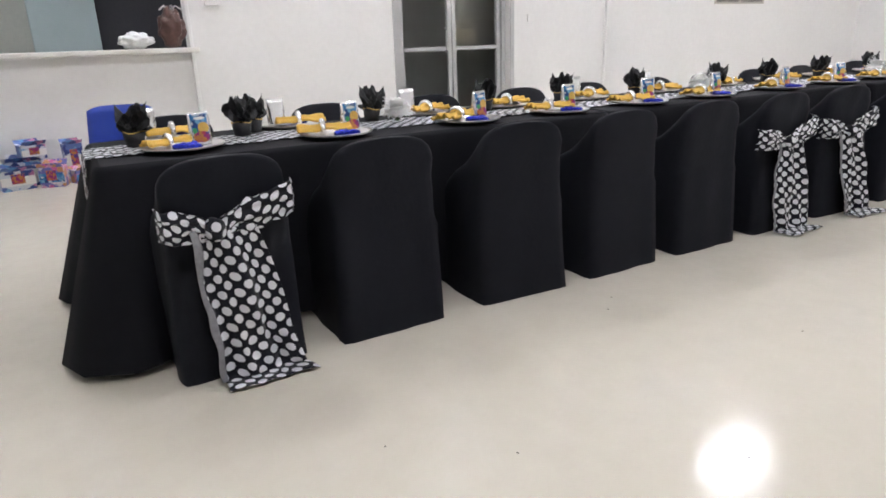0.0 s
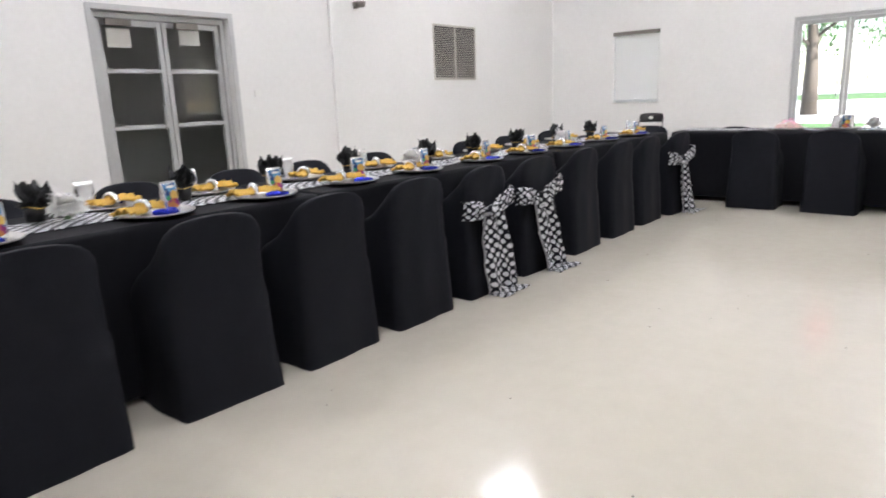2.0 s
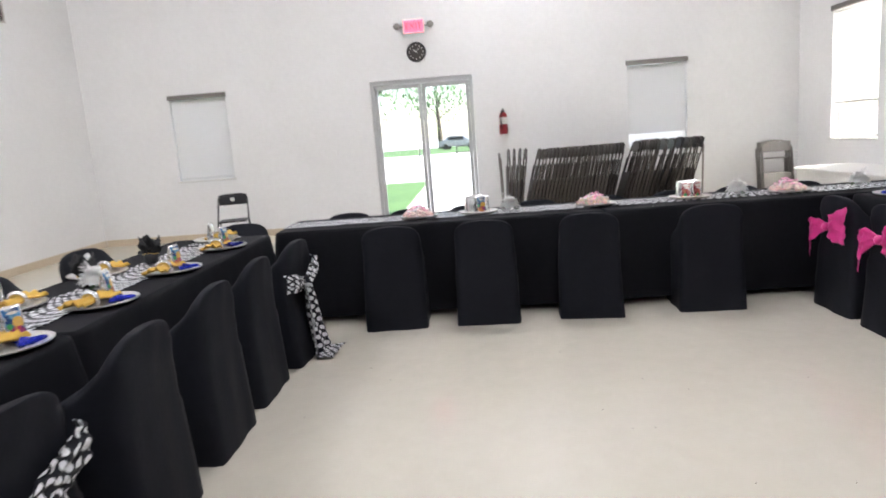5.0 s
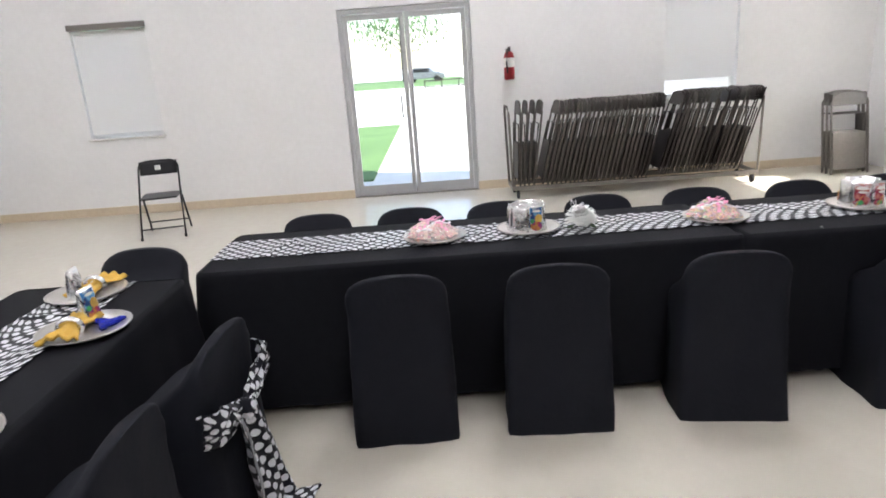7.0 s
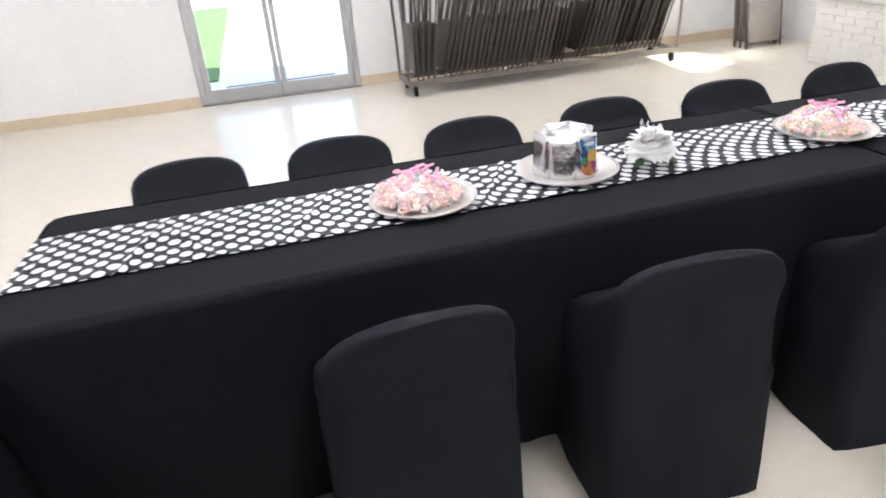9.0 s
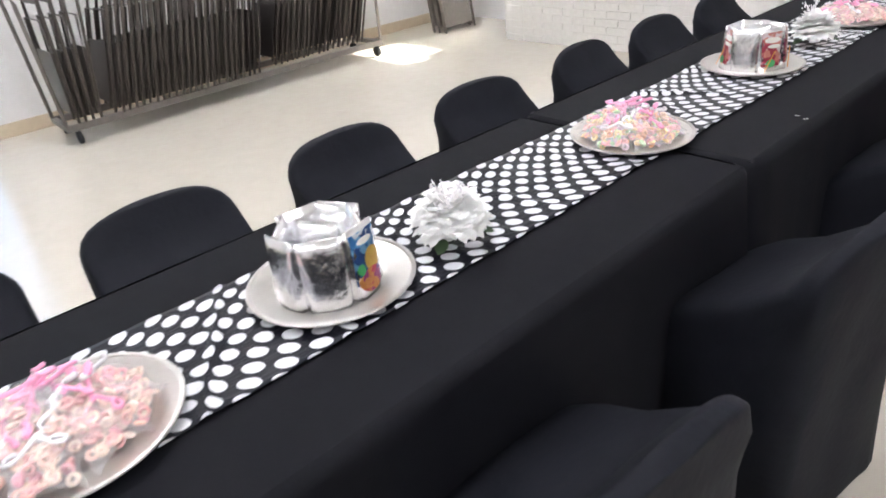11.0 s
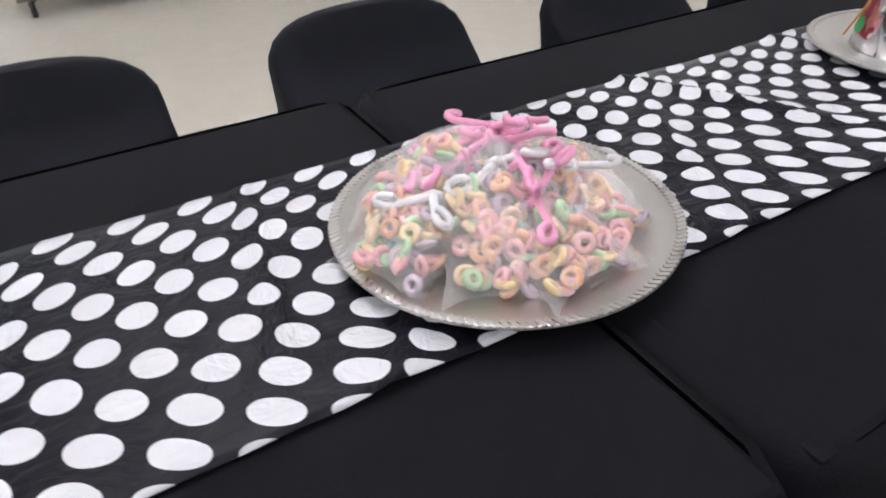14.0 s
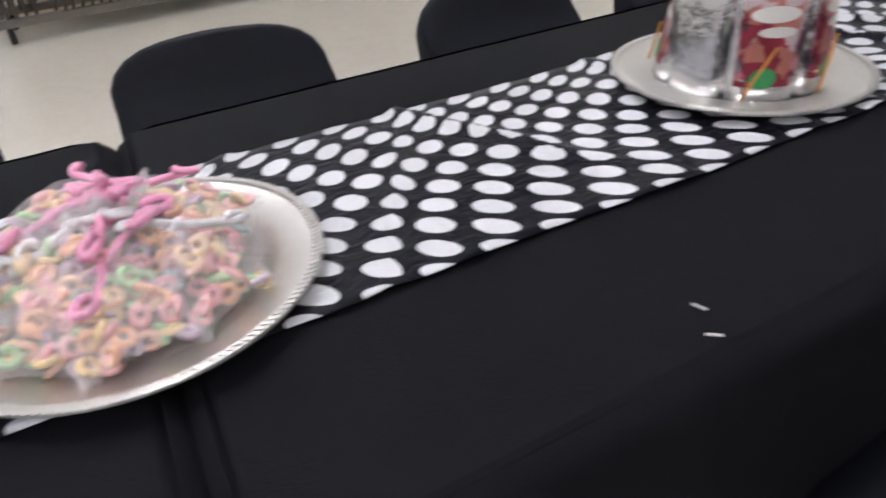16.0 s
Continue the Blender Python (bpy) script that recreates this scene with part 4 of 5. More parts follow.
def gift_pot(m):
    """A small black pot with crumpled black tissue standing up and a gold cord."""
    global GIFT
    if GIFT:
        return copy_thing(GIFT, m)
    d = thing("favor_pot", m, "small black favour pot with black tissue and gold cord", "favour pot", "favour pots")
    part("pot", lathe([(0, 0), (0.036, 0), (0.045, 0.06), (0.042, 0.06), (0.034, 0.005), (0, 0.005)], 24), TISSUE, d, smooth=True)
    for s in range(6):
        def fn(u, v, s=s):
            a = (u - 0.5) * 2
            w = 0.012 + 0.05 * min(1, v * 1.3)
            tip = (0.75 + 0.35 * abs(math.sin(s * 2.1)) - 0.5 * abs(a + 0.5 * math.sin(s * 3.3))) + 0.16 * abs(math.sin(a * 5 + s))
            return Vector((a * w, 0.006 + 0.055 * v * v * (0.4 + 0.6 * abs(math.sin(s * 1.9))) + 0.016 * n3(u * 5, v * 5, s * 3.0), 0.035 + 0.125 * v * max(0.3, tip)))
        part("tissue", sheet(10, 8, fn, 0.001), TISSUE, d, "crumpled black tissue sheet").matrix_basis = pose(0, 0, 0, 0, 0, 60 * s + 20 * math.sin(s * 4))
    part("cord", tube(bmesh.new(), [(0.045 * math.cos(t), 0.045 * math.sin(t), 0.062 + 0.004 * math.sin(3 * t)) for t in [k * math.pi / 8 for k in range(16)]], 0.0025, 6, True), GOLD, d, "gold cord")
    GIFT = d
    return d


POMS = None


def pom(m):
    """A white silk mum with long petals in layers."""
    global POMS
    if POMS:
        return copy_thing(POMS, m)
    d = thing("white_flower", m, "large white silk flower with many petals", "flower", "white flowers")
    bm = bmesh.new()
    rnd = random.Random(5)
    bmesh.ops.create_icosphere(bm, subdivisions=3, radius=0.042, matrix=pose(0, 0, 0.06))
    for k in range(300):
        t = (k + 0.5) / 300
        el = 0.8 * math.asin(1 - 1.3 * t)
        az = k * 2.39996
        R = 0.066 + rnd.uniform(-0.016, 0.014) + 0.012 * t
        mm = Matrix.Translation((0, 0, 0.055)) @ Matrix.Rotation(az, 4, "Z") @ Matrix.Rotation(-el, 4, "Y")
        pts = [(0.01, 0), (R * 0.55, 0.0105), (R * 0.93, 0.011), (R + 0.005, 0.001), (R * 0.93, -0.0105), (R * 0.55, -0.0105)]
        vs = [bm.verts.new(mm @ Vector((x, y, 0.006 * math.sin(x * 40) + abs(y) * 0.45 + (0.005 if x > R * 0.9 else 0) * math.sin(k)))) for x, y in pts]
        bm.faces.new((vs[0], vs[1], vs[5]))
        bm.faces.new((vs[1], vs[2], vs[4], vs[5]))
        bm.faces.new((vs[2], vs[3], vs[4]))
    part("petals", bm, POM, d)
    bm = bmesh.new()
    for k in range(7):
        tube(bm, [(0.02, 0.02, 0.1), (0.02 + 0.03 * math.cos(k), 0.03 + 0.02 * math.sin(k * 2), 0.13 + 0.006 * k)], 0.0011, 4)
        for j in range(4):
            box(bm, -0.002, 0.002, -0.002, 0.002, -0.002, 0.002, m=pose(0.02 + 0.03 * math.cos(k) + 0.006 * math.sin(j * 3), 0.03 + 0.02 * math.sin(k * 2) + 0.006 * math.cos(j * 2), 0.125 + 0.006 * k - 0.006 * j))
    part("spray", bm, WHITEC, d, "white beaded spray")

    def fn(u, v):
        return Vector(((u - 0.5) * 0.03 * math.sin(math.pi * (0.1 + 0.85 * v)), -0.05 - 0.035 * v, 0.035 - 0.015 * v))
    for k in range(3):
        part("leaf", sheet(4, 6, fn, 0.001), LEAFG, d, "small green leaf").matrix_basis = pose(0, 0, 0, 0, 0, 110 * k + 15)
    POMS = d
    return d


PZ = TOP + 0.008
PLATE_X = (0.433, 1.077, 1.779, 2.364, 2.97, 3.574, 4.293, 4.942, 5.585, 6.314, 7.083)
for i, x in enumerate(PLATE_X):
    y = 3.04 if i == 0 else 2.965
    charger(x, y)
    rr = random.Random(i)
    napkin(pose(x - 0.05, y + 0.02, PZ + 0.005, 0, 0, rr.uniform(-20, 25)) @ Matrix.Scale(1.2, 4))
    pouch(pose(x + 0.075, y + 0.015, PZ + 0.006, 0, 0, rr.uniform(-25, 15)), "blue")
    candy(pose(x + 0.0, y - 0.075, PZ + 0.006, 0, 0, rr.uniform(-30, 30)))
for i, x in enumerate((0.42, 1.02, 1.75, 2.3, 2.95, 3.6, 4.3, 4.95, 5.6, 6.35, 7.52)):
    y = 3.43 if i < 10 else 3.18
    charger(x, y)
    rr = random.Random(50 + i)
    napkin(pose(x + 0.03, y - 0.03, PZ + 0.005, 0, 0, rr.uniform(-20, 20)) @ Matrix.Scale(1.2, 4))
    pouch(pose(x - 0.08, y - 0.0, PZ + 0.006, 0, 0, rr.uniform(-20, 20)), "foil")
    candy(pose(x + 0.04, y + 0.06, PZ + 0.006, 0, 0, rr.uniform(-30, 30)))
for x, y in ((0.27, 3.24), (0.72, 3.22), (0.79, 3.30), (1.40, 3.30), (2.08, 3.26), (2.63, 3.27), (3.25, 3.27), (3.95, 3.22), (4.60, 3.28), (5.2, 3.24), (6.0, 3.28), (6.62, 3.24)):
    gift_pot(pose(x, y, TOP + 0.012, 6 * math.sin(x * 9), 6 * math.cos(x * 7), x * 133))
for x in (1.44, 3.72, 5.88):
    pom(pose(x + 0.06, 3.2, TOP + 0.002, 0, 0, x * 70))


# ---- treats on the east table ----
def cereal_bag(bmc, bmf, seed, m):
    """Cereal loops in a small clear bag: gathered neck towards -y, two pointed lower corners towards +y."""
    rnd = random.Random(seed)

    def outline(t):
        return 0.006 + 0.036 * min(1, t * 1.9) ** 0.7 + 0.006 * max(0, t - 0.75) * 4

    def puff(t, a):
        return 0.021 * math.sin(math.pi * min(1, 0.06 + 0.9 * t)) ** 0.6 * max(0, 1 - abs(a) ** 3) ** 0.7
    for k in range(40):
        t, a = rnd.uniform(0.24, 0.92), rnd.uniform(-0.78, 0.78)
        h = puff(t, a)
        x, y, z = a * outline(t), -0.045 + 0.09 * t, 0.02 + h * rnd.uniform(-0.6, 0.85)
        mm = m @ pose(x, y, z, rnd.uniform(-60, 60), rnd.uniform(-60, 60), rnd.uniform(0, 180))
        R, r, n, q = 0.0064, rnd.uniform(0.0031, 0.0037), 10, 6
        vs = [[bmc.verts.new(mm @ Vector(((R + r * math.cos(2 * math.pi * j / q)) * math.cos(2 * math.pi * i / n), (R + r * math.cos(2 * math.pi * j / q)) * math.sin(2 * math.pi * i / n), r * math.sin(2 * math.pi * j / q)))) for j in range(q)] for i in range(n)]
        for i in range(n):
            for j in range(q):
                bmc.faces.new((vs[i][j], vs[(i + 1) % n][j], vs[(i + 1) % n][(j + 1) % q], vs[i][(j + 1) % q]))
    nu, nv = 14, 12
    for side in (1, -1):
        g = []
        for i in range(nu + 1):
            row = []
            for j in range(nv + 1):
                t, a = -0.28 + 1.28 * i / nu, (j / nv - 0.5) * 2
                if t < 0:
                    w, h = 0.006 - 0.075 * t, 0.006 * math.sin(a * 6 + seed) * -t * 4
                else:
                    w, h = outline(t), side * (puff(t, a) + 0.0035)
                ear = 0.012 * abs(a) ** 3 * max(0, t - 0.6) / 0.4
                crinkle = 0.003 * noise.noise(Vector((a * 4 + seed, t * 4, side * 2.0)))
                row.append(bmf.verts.new(m @ Vector((a * w, -0.045 + 0.09 * t + ear, 0.02 + h + crinkle + 0.02 * max(0, -t)))))
            g.append(row)
        for i in range(nu):
            for j in range(nv):
                bmf.faces.new((g[i][j], g[i + 1][j], g[i + 1][j + 1], g[i][j + 1]))


def cord_tie(bm, m, seed):
    """A fuzzy stem twisted round a bag's neck: two stiff arms that end in a small curl."""
    rnd = random.Random(seed)
    tube(bm, [m @ Vector((0.008 * math.cos(k), 0.003 * math.sin(2 * k), 0.02 + 0.008 * math.sin(k))) for k in [i * math.pi / 4 for i in range(8)]], 0.0036, 6, True)
    for s in (-1, 1):
        L, turn = rnd.uniform(0.026, 0.044), s * rnd.uniform(0.3, 1.1)
        d = Vector((math.sin(turn), math.cos(turn) * rnd.choice((1, 1, -0.6)), rnd.uniform(-0.15, 0.3)))
        pts = [Vector((0, 0, 0.026)) + d * L * k / 3 for k in range(4)]
        c, r = pts[-1], rnd.uniform(0.006, 0.010)
        for k in range(1, 8):
            an = k * 0.8
            pts.append(c + d.normalized() * r * math.sin(an) + Vector((s * r * (1 - math.cos(an)), 0, 0.001 * k)))
        tube(bm, [m @ p for p in pts], 0.0037, 7)


TREAT = {}


def treat_pile(m, filling, label):
    """Clear bags of coloured cereal loops, tied with pink and white cords, heaped on a charger."""
    if filling.name in TREAT:
        return copy_thing(TREAT[filling.name], m)
    d = thing("cereal_treat_bags", m, label, "treat bags", "treat bags")
    spots = []
    for k in range(8):
        a = 2 * math.pi * k / 8 + 0.3 + 0.12 * math.sin(k * 5)
        r = 0.082 + 0.010 * math.sin(k * 2.6)
        spots.append(pose(r * math.cos(a), r * math.sin(a), 0.014, -24 + 8 * math.sin(k * 3), 10 * math.sin(k * 4), math.degrees(a) - 90 + 14 * math.sin(k * 7)))
    for k in range(5):
        a = 2 * math.pi * k / 5 + 0.9
        spots.append(pose(0.042 * math.cos(a), 0.044 * math.sin(a), 0.030, -24, 8 * math.sin(k * 3), math.degrees(a) - 90 + 16 * math.sin(k * 5)))
    spots.append(pose(0.0, 0.03, 0.046, -10, 8, 40))
    for k, s in enumerate(spots):
        b1, b2 = bmesh.new(), bmesh.new()
        cereal_bag(b1, b2, k + 3, s)
        bag = part("bag", b2, FILM, d, "clear plastic bag", smooth=True)
        bag.visible_shadow = False
        part("cereal", b1, filling, bag, "pastel cereal loops", smooth=True)["kind"] = "stuff"
        if k % 3 != 1 or k > 7:
            cb = bmesh.new()
            cord_tie(cb, s @ pose(0, -0.038, 0.011), k)
            part("cord", cb, WHITEC if k in (3, 6, 10) else PINK, d, "white chenille cord" if k in (3, 6, 10) else "pink chenille cord", smooth=True)
    TREAT[filling.name] = d
    return d


for y in (1.655, 0.2, -1.36):
    charger(8.055, y)
    treat_pile(pose(8.055, y + 0.014, PZ + 0.004, 0, 0, -100 + y * 60 if y != 0.2 else -55), CEREAL if y == 0.2 else CEREALPINK,
               "heap of clear cereal bags tied with pink and white cords" if y == 0.2 else "heap of pink and cream treat bags on a charger")
for y, kinds in ((1.165, ("foil", "blue", "foil", "foil", "foil", "foil", "foil")), (-0.575, ("red", "red", "foil", "red", "foil", "red", "foil"))):
    charger(8.09, y)
    for k, kd in enumerate(kinds):
        a = 2 * math.pi * k / len(kinds) + 2.6
        pouch(pose(8.085 + 0.072 * math.cos(a), y + 0.01 + 0.072 * math.sin(a), PZ + 0.006, 2 + 3 * math.sin(k * 2.3), 4 * math.sin(k * 1.7), math.degrees(a) + 90 + 12 * math.sin(k * 3.1)), kd)
    pouch(pose(8.085, y + 0.01, PZ + 0.006, 0, 0, 30), "foil")
for x, y in ((8.02, 0.905), (8.03, -0.93), (8.05, -1.9)):
    pom(pose(x, y, TOP + 0.004, 0, 0, y * 90))

# pink settings on the south table
for i, x in enumerate((7.42, 6.75, 6.05, 5.4)):
    charger(x, -1.82)
    candy(pose(x - 0.03, -1.76, PZ + 0.006, 0, 0, 20 * i))
    d = thing("tissue_favor", pose(x + 0.05, -1.86, PZ + 0.006, 0, 0, 30 * i), "small favour wrapped in bright pink tissue", "favour", "pink favours")
    for s in range(4):
        def fn(u, v, s=s):
            a = (u - 0.5) * 2
            return Vector((a * (0.04 - 0.02 * math.sin(v * 3)) * (1.3 if v > 0.6 else 1), 0.035 * math.sin(v * 2.2) + 0.01 * n3(u * 5, v * 5, s), 0.15 * v + 0.01 * n3(u * 6, v, s)))
        part("tissue", sheet(8, 10, fn, 0.001), MAGENTA, d, "bright pink tissue").matrix_basis = pose(0, 0, 0, 0, 0, 90 * s)


# ---- folding chairs ----
def folding_chair_open(m):
    d = thing("folding_chair", m, "black metal folding chair, open, beside the wall", "chair")
    for s in (-1, 1):
        part("front_leg", tube(bmesh.new(), [(s * 0.225, -0.24, 0.0), (s * 0.215, -0.06, 0.40), (s * 0.205, 0.12, 0.74)], 0.011), BLACKMETAL, d, smooth=True)
        part("rear_leg", tube(bmesh.new(), [(s * 0.215, 0.26, 0.0), (s * 0.205, 0.06, 0.42)], 0.011), BLACKMETAL, d, smooth=True)
        part("foot", tube(bmesh.new(), [(s * 0.225, -0.245, 0.0), (s * 0.224, -0.236, 0.03)], 0.015), RUBBER, d)
    part("top_rail", tube(bmesh.new(), [(-0.205, 0.12, 0.74), (-0.18, 0.135, 0.79), (-0.12, 0.14, 0.805), (0.12, 0.14, 0.805), (0.18, 0.135, 0.79), (0.205, 0.12, 0.74)], 0.011), BLACKMETAL, d, smooth=True)

    def back(u, v):
        a = (u - 0.5) * 2
        return Vector((a * 0.198, 0.108 + 0.02 * v - 0.015 * (1 - a * a) + 0.012, 0.655 + 0.145 * v))
    part("backrest", sheet(10, 5, back, 0.004), BLACKMETAL, d, smooth=True)
    part("seat", bx(-0.195, 0.195, -0.2, 0.19, 0.425, 0.445, bevel=0.008), BLACKMETAL, d, "grey-topped seat pan")
    for y, z in ((-0.20, 0.11), (0.21, 0.11)):
        part("stretcher", tube(bmesh.new(), [(-0.21, y, z), (0.21, y, z)], 0.008), BLACKMETAL, d)
    part("sticker", bx(-0.03, 0.03, 0.09, 0.094, 0.71, 0.76), PAPER, d, "white label on the backrest")
    return d


folding_chair_open(pose(11.9, 4.68, 0, 0, 0, -78))

FOLD = {}


def folded_chair(m, mtl, key):
    """A folded steel chair, flat in local x and z, thin in y, foot end at the origin."""
    if key in FOLD:
        return copy_thing(FOLD[key], m)
    d = thing("folded_chair", m, {"a": "folded brown steel chair hung on the rack", "b": "folded taupe steel chair hung on the rack", "c": "folded grey steel chair leaning in a stack"}[key], "chair", "folded chairs")
    part("front_frame", tube(bmesh.new(), [(-0.22, 0, 0), (-0.215, 0, 0.85), (-0.17, 0, 0.95), (-0.08, 0, 0.975), (0.08, 0, 0.975), (0.17, 0, 0.95), (0.215, 0, 0.85), (0.22, 0, 0)], 0.011, 6), mtl, d, smooth=True)
    part("rear_frame", tube(bmesh.new(), [(-0.2, 0.022, 0.03), (-0.2, 0.022, 0.72), (0.2, 0.022, 0.72), (0.2, 0.022, 0.03)], 0.009, 6), mtl, d, smooth=True)
    part("backrest", bx(-0.20, 0.20, -0.006, 0.004, 0.82, 0.965, bevel=0.003), mtl, d)
    part("seat", bx(-0.195, 0.195, 0.004, 0.022, 0.06, 0.50, bevel=0.004), mtl, d)
    FOLD[key] = d
    return d


rack = thing("chair_rack", pose(12.62, -0.73, 0), "low steel rack trolley full of folded chairs", "chair rack")
for s in (-1, 1):
    part("side_rail", bx(s * 0.2 - 0.02, s * 0.2 + 0.02, -1.47, 1.47, 0.1, 0.15, bevel=0.004), GREYMETAL, rack)
for y in (-1.45, 0, 1.45):
    part("cross_bar", bx(-0.179, 0.179, y - 0.02, y + 0.02, 0.105, 0.145), GREYMETAL, rack)
for y in (-1.4, 1.4):
    for s in (-1, 1):
        wh = part("caster", lathe([(0, -0.015), (0.045, -0.015), (0.05, 0), (0.045, 0.015), (0, 0.015)], 20), RUBBER, rack, "black caster wheel", smooth=True)
        wh.matrix_basis = pose(s * 0.2, y, 0.05, 90)
for y in (-1.46, 1.46):
    part("end_hoop", tube(bmesh.new(), [(-0.2, y, 0.15), (-0.2, y * 1.015, 1.0), (-0.12, y * 1.02, 1.08), (0.12, y * 1.02, 1.08), (0.2, y * 1.015, 1.0), (0.2, y, 0.15)], 0.014), GREYMETAL, rack, smooth=True)
rnd = random.Random(11)
y = 0.68
for k in range(50):
    if y < -1.93:
        break
    second = k > 27
    lean = 2 + 2 * k if k < 4 else (14 if not second else 17 + rnd.uniform(-2, 2))
    key = "b" if (k < 25 or 29 < k < 36 or k in (41, 42)) else "a"
    folded_chair(pose(12.60 + rnd.uniform(-0.012, 0.012), y - 0.03, 0.152 + rnd.uniform(0, 0.01) + (0.03 if second else 0), lean, 0, rnd.uniform(-1, 1)), BEIGEMETAL if key == "b" else DARKMETAL, key)
    y -= 0.050 + rnd.uniform(0, 0.008) + (0.06 if k == 3 else 0.11 if k == 27 else 0)
for i in range(6):
    folded_chair(pose(12.72 - i * 0.045, -3.38 + 0.03 * (i % 2), 0.0, -9, 0, -90 - 4 + 2 * (i % 3)), GREYMETAL, "c")


# ---- by the kitchen hatch ----
def carton(x, y, w, d, h, rot, mtl, label, z=0.0, tilt=0):
    t = thing("drink_carton", pose(x, y, z, tilt, 0, rot), label, "carton", "party supplies on the floor")
    part("box", bx(-w / 2, w / 2, -d / 2, d / 2, 0, h, bevel=0.003), mtl, t)
    part("print_band", bx(-w / 2 - 0.001, w / 2 + 0.001, -d / 2 - 0.002, -d / 2 - 0.0005, h * 0.25, h * 0.7), BLUEP if mtl == CARTONPINK else PAPER, t, "printed band")
    part("print_spot", bx(-w * 0.2, w * 0.2, -d / 2 - 0.004, -d / 2 - 0.0025, h * 0.35, h * 0.85), REDPR, t, "printed picture")
    for s in (-1, 1):
        fl = part("flap", bx(-w / 2, w / 2, -0.001, 0.001, 0, d * 0.45), mtl, t, "open carton flap")
        fl.matrix_basis = pose(0, s * d / 2, h, -s * 50)
    return t


carton(-0.45, 6.95, 0.26, 0.16, 0.17, 12, CARTONBLUE, "opened blue printed drink carton on the floor")
carton(-0.16, 6.9, 0.2, 0.15, 0.18, -14, CARTONPINK, "opened pink printed drink carton on the floor")
carton(-0.38, 7.13, 0.3, 0.16, 0.22, -5, CARTONBLUE, "opened blue printed drink carton by the wall")
carton(0.02, 7.12, 0.16, 0.12, 0.34, 10, CARTONBLUE, "tall white and blue printed bag by the wall")
carton(-0.75, 7.1, 0.28, 0.16, 0.18, 8, CARTONBLUE, "opened blue printed drink carton by the wall")
carton(-0.3, 7.12, 0.2, 0.14, 0.13, 20, CARTONBLUE, "white printed carton stacked on another", 0.23)
carton(0.05, 6.93, 0.14, 0.1, 0.12, 30, CARTONPINK, "small pink carton on the floor")


def bag(name, m, r, h, mtl, label, knobs):
    d = thing(name, m, label, "bag")
    bm = bmesh.new()
    bmesh.ops.create_icosphere(bm, subdivisions=4, radius=1)
    for v in bm.verts:
        f = 1 + 0.3 * n3(v.co.x, v.co.y, v.co.z, 2.3) + 0.12 * n3(v.co.x, v.co.y, v.co.z, 6)
        v.co = Vector((v.co.x * r * f, v.co.y * r * 0.7 * f, max(0, h * (0.5 + 0.5 * v.co.z * f))))
    part("body", bm, mtl, d, smooth=True)
    if knobs:
        for k in range(5):
            a = k * 1.25
            part("ribbon", tube(bmesh.new(), [(0, 0, h * 0.95), (0.06 * math.cos(a), 0.05 * math.sin(a), h * 1.08), (0.11 * math.cos(a), 0.07 * math.sin(a), h * 0.98)], 0.007, 6), WHITEC, d, "white ribbon", smooth=True)
    return d


bag("plastic_bag", pose(0.74, 7.25, 1.15), 0.15, 0.15, WHITEBAG, "crumpled white plastic bag on the counter ledge", False)
bag("gift_bag", pose(1.08, 7.26, 1.15), 0.12, 0.36, BROWNBAG, "brown plastic gift bag with white ribbons on the ledge", True)
bc = thing("blue_chair", pose(0.31, 4.5, 0, 0, 0, 172), "blue plastic stacking chair at the table's end", "chair")


def shell(u, v):
    a = (u - 0.5) * 2
    if v < 0.5:
        return Vector((a * 0.21, 0.4 - 0.8 * v, 0.44 + 0.02 * a * a))
    t = (v - 0.5) * 2
    return Vector((a * (0.21 - 0.03 * t * abs(a)), 0.0 - 0.07 * t, 0.44 + 0.40 * t - 0.03 * t * a ** 4))


part("seat_shell", sheet(12, 20, shell, 0.006), BLUEPL, bc, smooth=True)
for sx in (-1, 1):
    for a in (0.03, 0.37):
        part("leg", tube(bmesh.new(), [(sx * 0.19, a, 0.435), (sx * 0.22, a + (0.04 if a > 0.2 else -0.06), 0)], 0.011), GREYMETAL, bc)

# crumbs on the floor and on the cloth
rnd = random.Random(3)
bm = bmesh.new()
for k in range(36):
    x, y = rnd.uniform(0.6, 6.8), rnd.uniform(-0.8, 2.2)
    box(bm, -0.004, 0.004, -0.0018, 0.0018, 0, 0.0015, m=pose(x, y, 0.0005, 0, 0, rnd.uniform(0, 180)))
tagged(part("floor_litter", bm, DARKMETAL), "tiny dark crumbs scattered on the floor", "litter", kind="stuff")
bm = bmesh.new()
for x, y, a in ((7.777, -0.185, 20), (7.748, -0.17, 50)):
    box(bm, -0.006, 0.006, -0.0012, 0.0012, 0, 0.001, m=pose(x, y, TOP + 0.001, 0, 0, a))
tagged(part("lint", bm, PAPER), "white lint specks on the black cloth", "lint", kind="stuff")


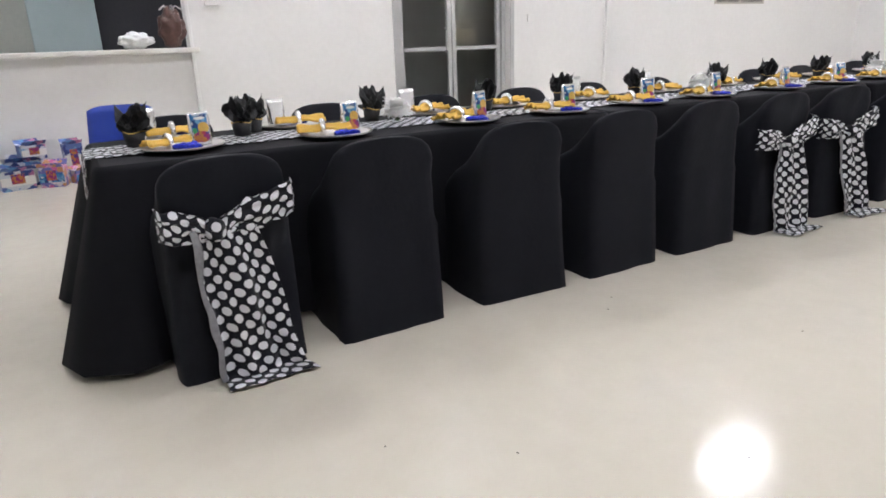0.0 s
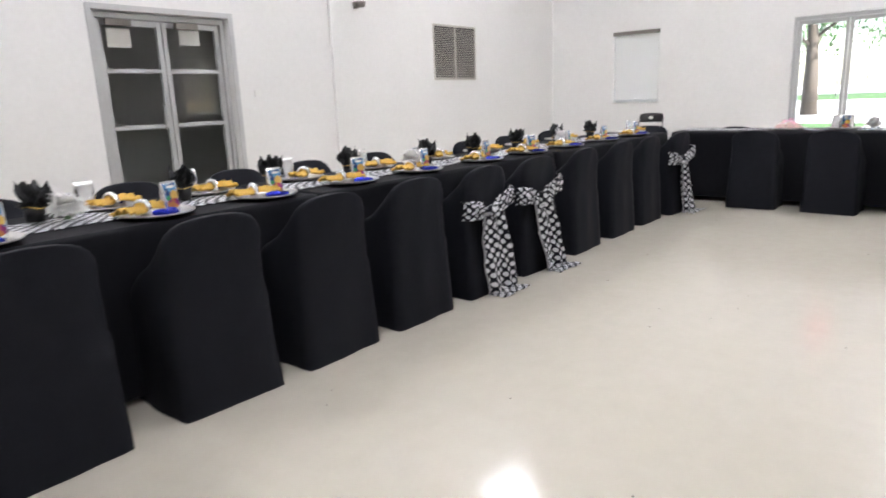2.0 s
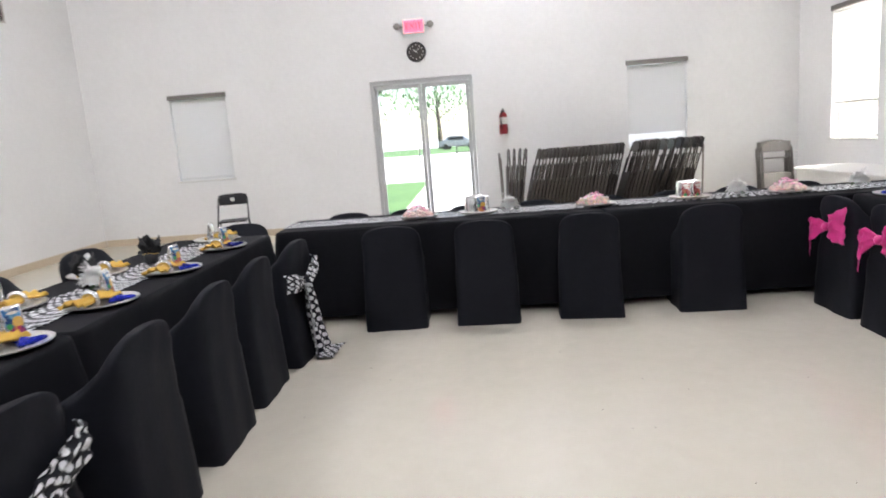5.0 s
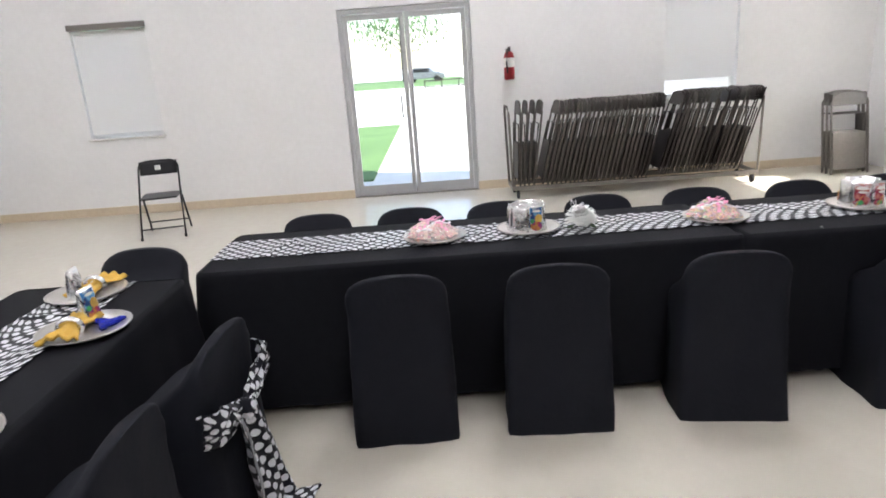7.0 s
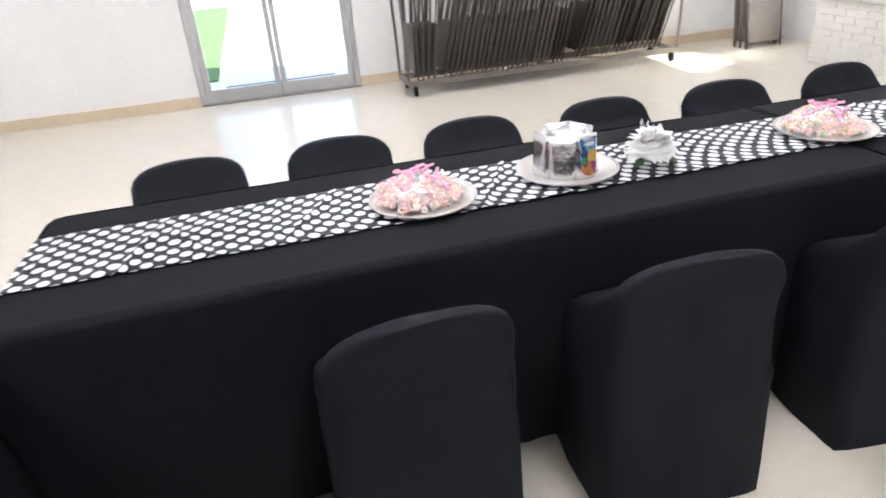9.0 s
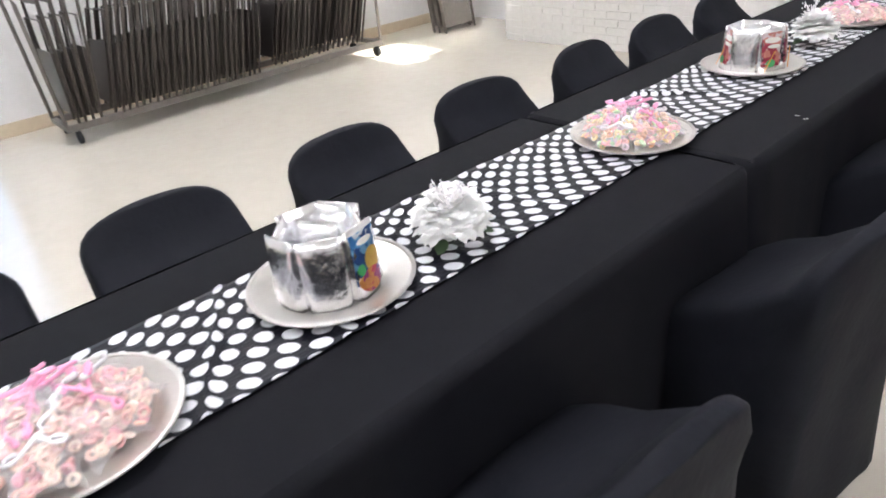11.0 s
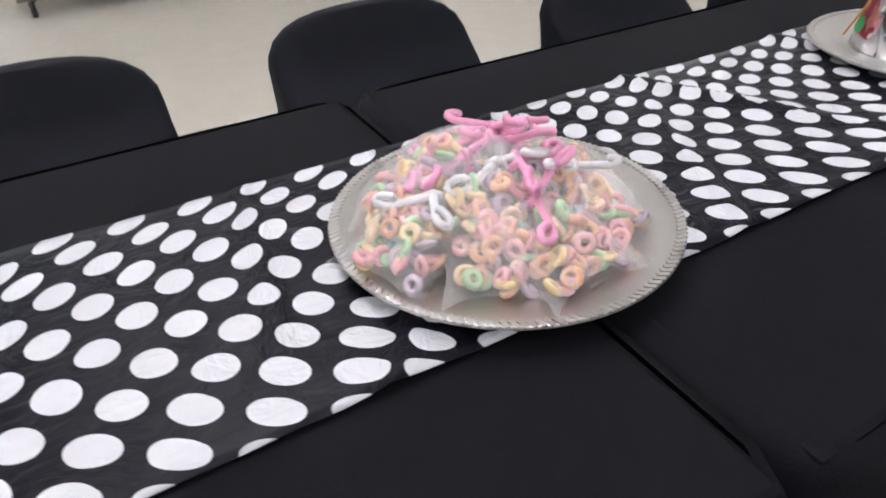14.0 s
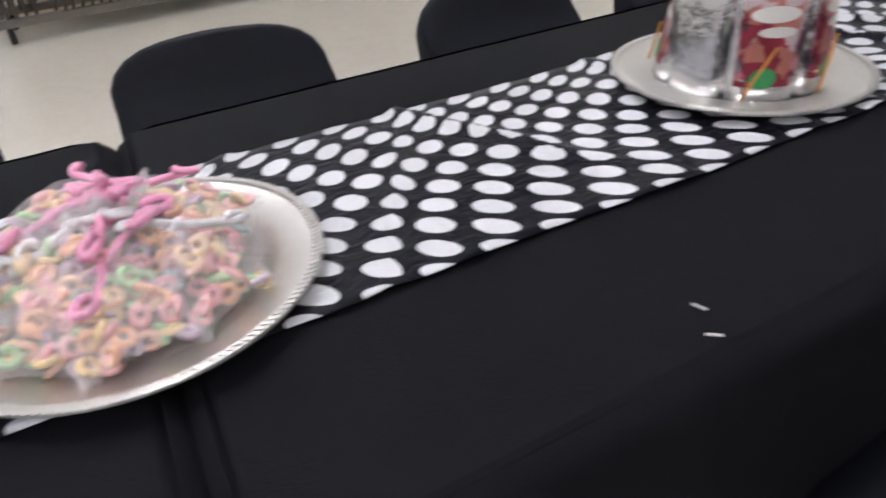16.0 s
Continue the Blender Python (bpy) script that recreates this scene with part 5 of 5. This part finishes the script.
# ---- outside ----
bm = bx(WB + 0.2, 400, -200, 200, -0.12, -0.03)
box(bm, -200, WB + 0.2, -200, WC - 0.2, -0.12, -0.03)
tagged(part("ground", bm, CONC), "pale sunlit concrete ground outside", "ground", kind="structure")
tagged(part("door_mat", bx(WB + 0.35, WB + 0.95, 1.25, 2.5, -0.03, -0.01, bevel=0.004), RUBBER), "dark rubber door mat outside the glass door", "mat")
tagged(part("lawn", bx(14.6, 24.0, 2.6, 30, -0.03, 0.0), GRASS), "strip of green lawn beside the path", "lawn", kind="structure")
tagged(part("lawn", bx(58, 90, -2, 60, -0.03, 0.0), GRASS), "far green lawn", "lawn", kind="structure")


def tree(x, y, h, r, seed):
    d = thing("tree", pose(x, y, -0.03), "leafy green tree in sunlight", "tree", "trees outside")
    rnd = random.Random(seed)
    bm = bmesh.new()
    tube(bm, [(0, 0, 0), (0.08, 0.03, h * 0.25), (0.0, 0.1, h * 0.5), (0.1, 0.1, h * 0.8)], [0.34, 0.26, 0.18, 0.06], 10)
    tips = []
    for k in range(9):
        a, z0 = k * 2.4, h * (0.3 + 0.05 * k)
        e = (r * 0.75 * math.cos(a), r * 0.75 * math.sin(a), z0 + h * 0.2)
        tube(bm, [(0.04, 0.05, z0), (e[0] * 0.5, e[1] * 0.5, z0 + h * 0.12), e], [0.07, 0.05, 0.02], 6)
        tips.append(e)
    part("trunk", bm, BARK, d, smooth=True)
    vs, fs = [], []
    for k in range(2600):
        t = tips[rnd.randrange(9)]
        c = Vector((t[0] + rnd.gauss(0, r * 0.3), t[1] + rnd.gauss(0, r * 0.3), t[2] + rnd.gauss(0, h * 0.1)))
        R = Euler((rnd.uniform(0, 6), rnd.uniform(0, 6), 0)).to_matrix()
        s = rnd.uniform(0.07, 0.14) * max(1, r / 2.8)
        i = len(vs)
        vs += [c + R @ Vector(p) * s for p in ((-1, 0, 0), (0, -0.5, 0.1), (1.2, 0, 0), (0, 0.5, 0.1))]
        fs.append((i, i + 1, i + 2, i + 3))
    me = bpy.data.meshes.new("crown")
    me.from_pydata(vs, [], fs)
    me.materials.append(LEAF)
    o = new("crown", me)
    o.parent = d


for i, (x, y, h, r) in enumerate(((31, 5.5, 7.5, 3.0), (27, 11.5, 7, 3), (46, 15.0, 9, 4), (46, -14, 8, 3.5), (58, -20, 10, 5), (66, 13.0, 11, 5), (80, 4.5, 9, 4.5), (58, 24, 10, 5))):
    tree(x, y, h, r, i + 20)


def car(x, y, rot):
    d = thing("parked_car", pose(x, y, -0.03, 0, 0, rot), "grey car parked in the lot outside", "car")
    bm = bmesh.new()
    side = [(-2.1, 0.35), (-2.15, 0.75), (-1.2, 0.9), (-0.55, 1.4), (0.9, 1.45), (1.6, 0.98), (2.15, 0.9), (2.15, 0.35)]
    L = [bm.verts.new((a, -0.85 + (0.12 if b > 1.2 else 0), b)) for a, b in side]
    R = [bm.verts.new((a, 0.85 - (0.12 if b > 1.2 else 0), b)) for a, b in side]
    bm.faces.new(L)
    bm.faces.new(R[::-1])
    for k in range(len(side)):
        j = (k + 1) % len(side)
        bm.faces.new((L[k], R[k], R[j], L[j]))
    bmesh.ops.bevel(bm, geom=bm.edges[:], offset=0.05, segments=2, affect="EDGES")
    part("body", bm, CARP, d)
    for s in (-1, 1):
        part("side_window", bx(-0.6, 1.0, s * 0.80 - 0.04, s * 0.80 + 0.04, 0.98, 1.32, bevel=0.02), BLACKMETAL, d, "dark side window")
    for a in (-1.35, 1.35):
        for s in (-1, 1):
            w = part("wheel", lathe([(0, -0.1), (0.2, -0.1), (0.31, -0.09), (0.33, 0), (0.31, 0.09), (0.2, 0.1), (0, 0.1)], 24), RUBBER, d, "black tyre", smooth=True)
            w.matrix_basis = pose(a, s * 0.8, 0.33, 90)


car(72, 2.2, 80)
fence = thing("fence", pose(44, 0, -0.03), "low dark rail fence by the parking lot", "fence")
for y in range(-6, 3):
    part("post", bx(-0.03, 0.03, y * 1.0 - 0.03, y * 1.0 + 0.03, 0, 0.8), DARKMETAL, fence)
for z in (0.35, 0.72):
    part("rail", bx(-0.02, 0.02, -6.0, 2.0, z, z + 0.06), DARKMETAL, fence)
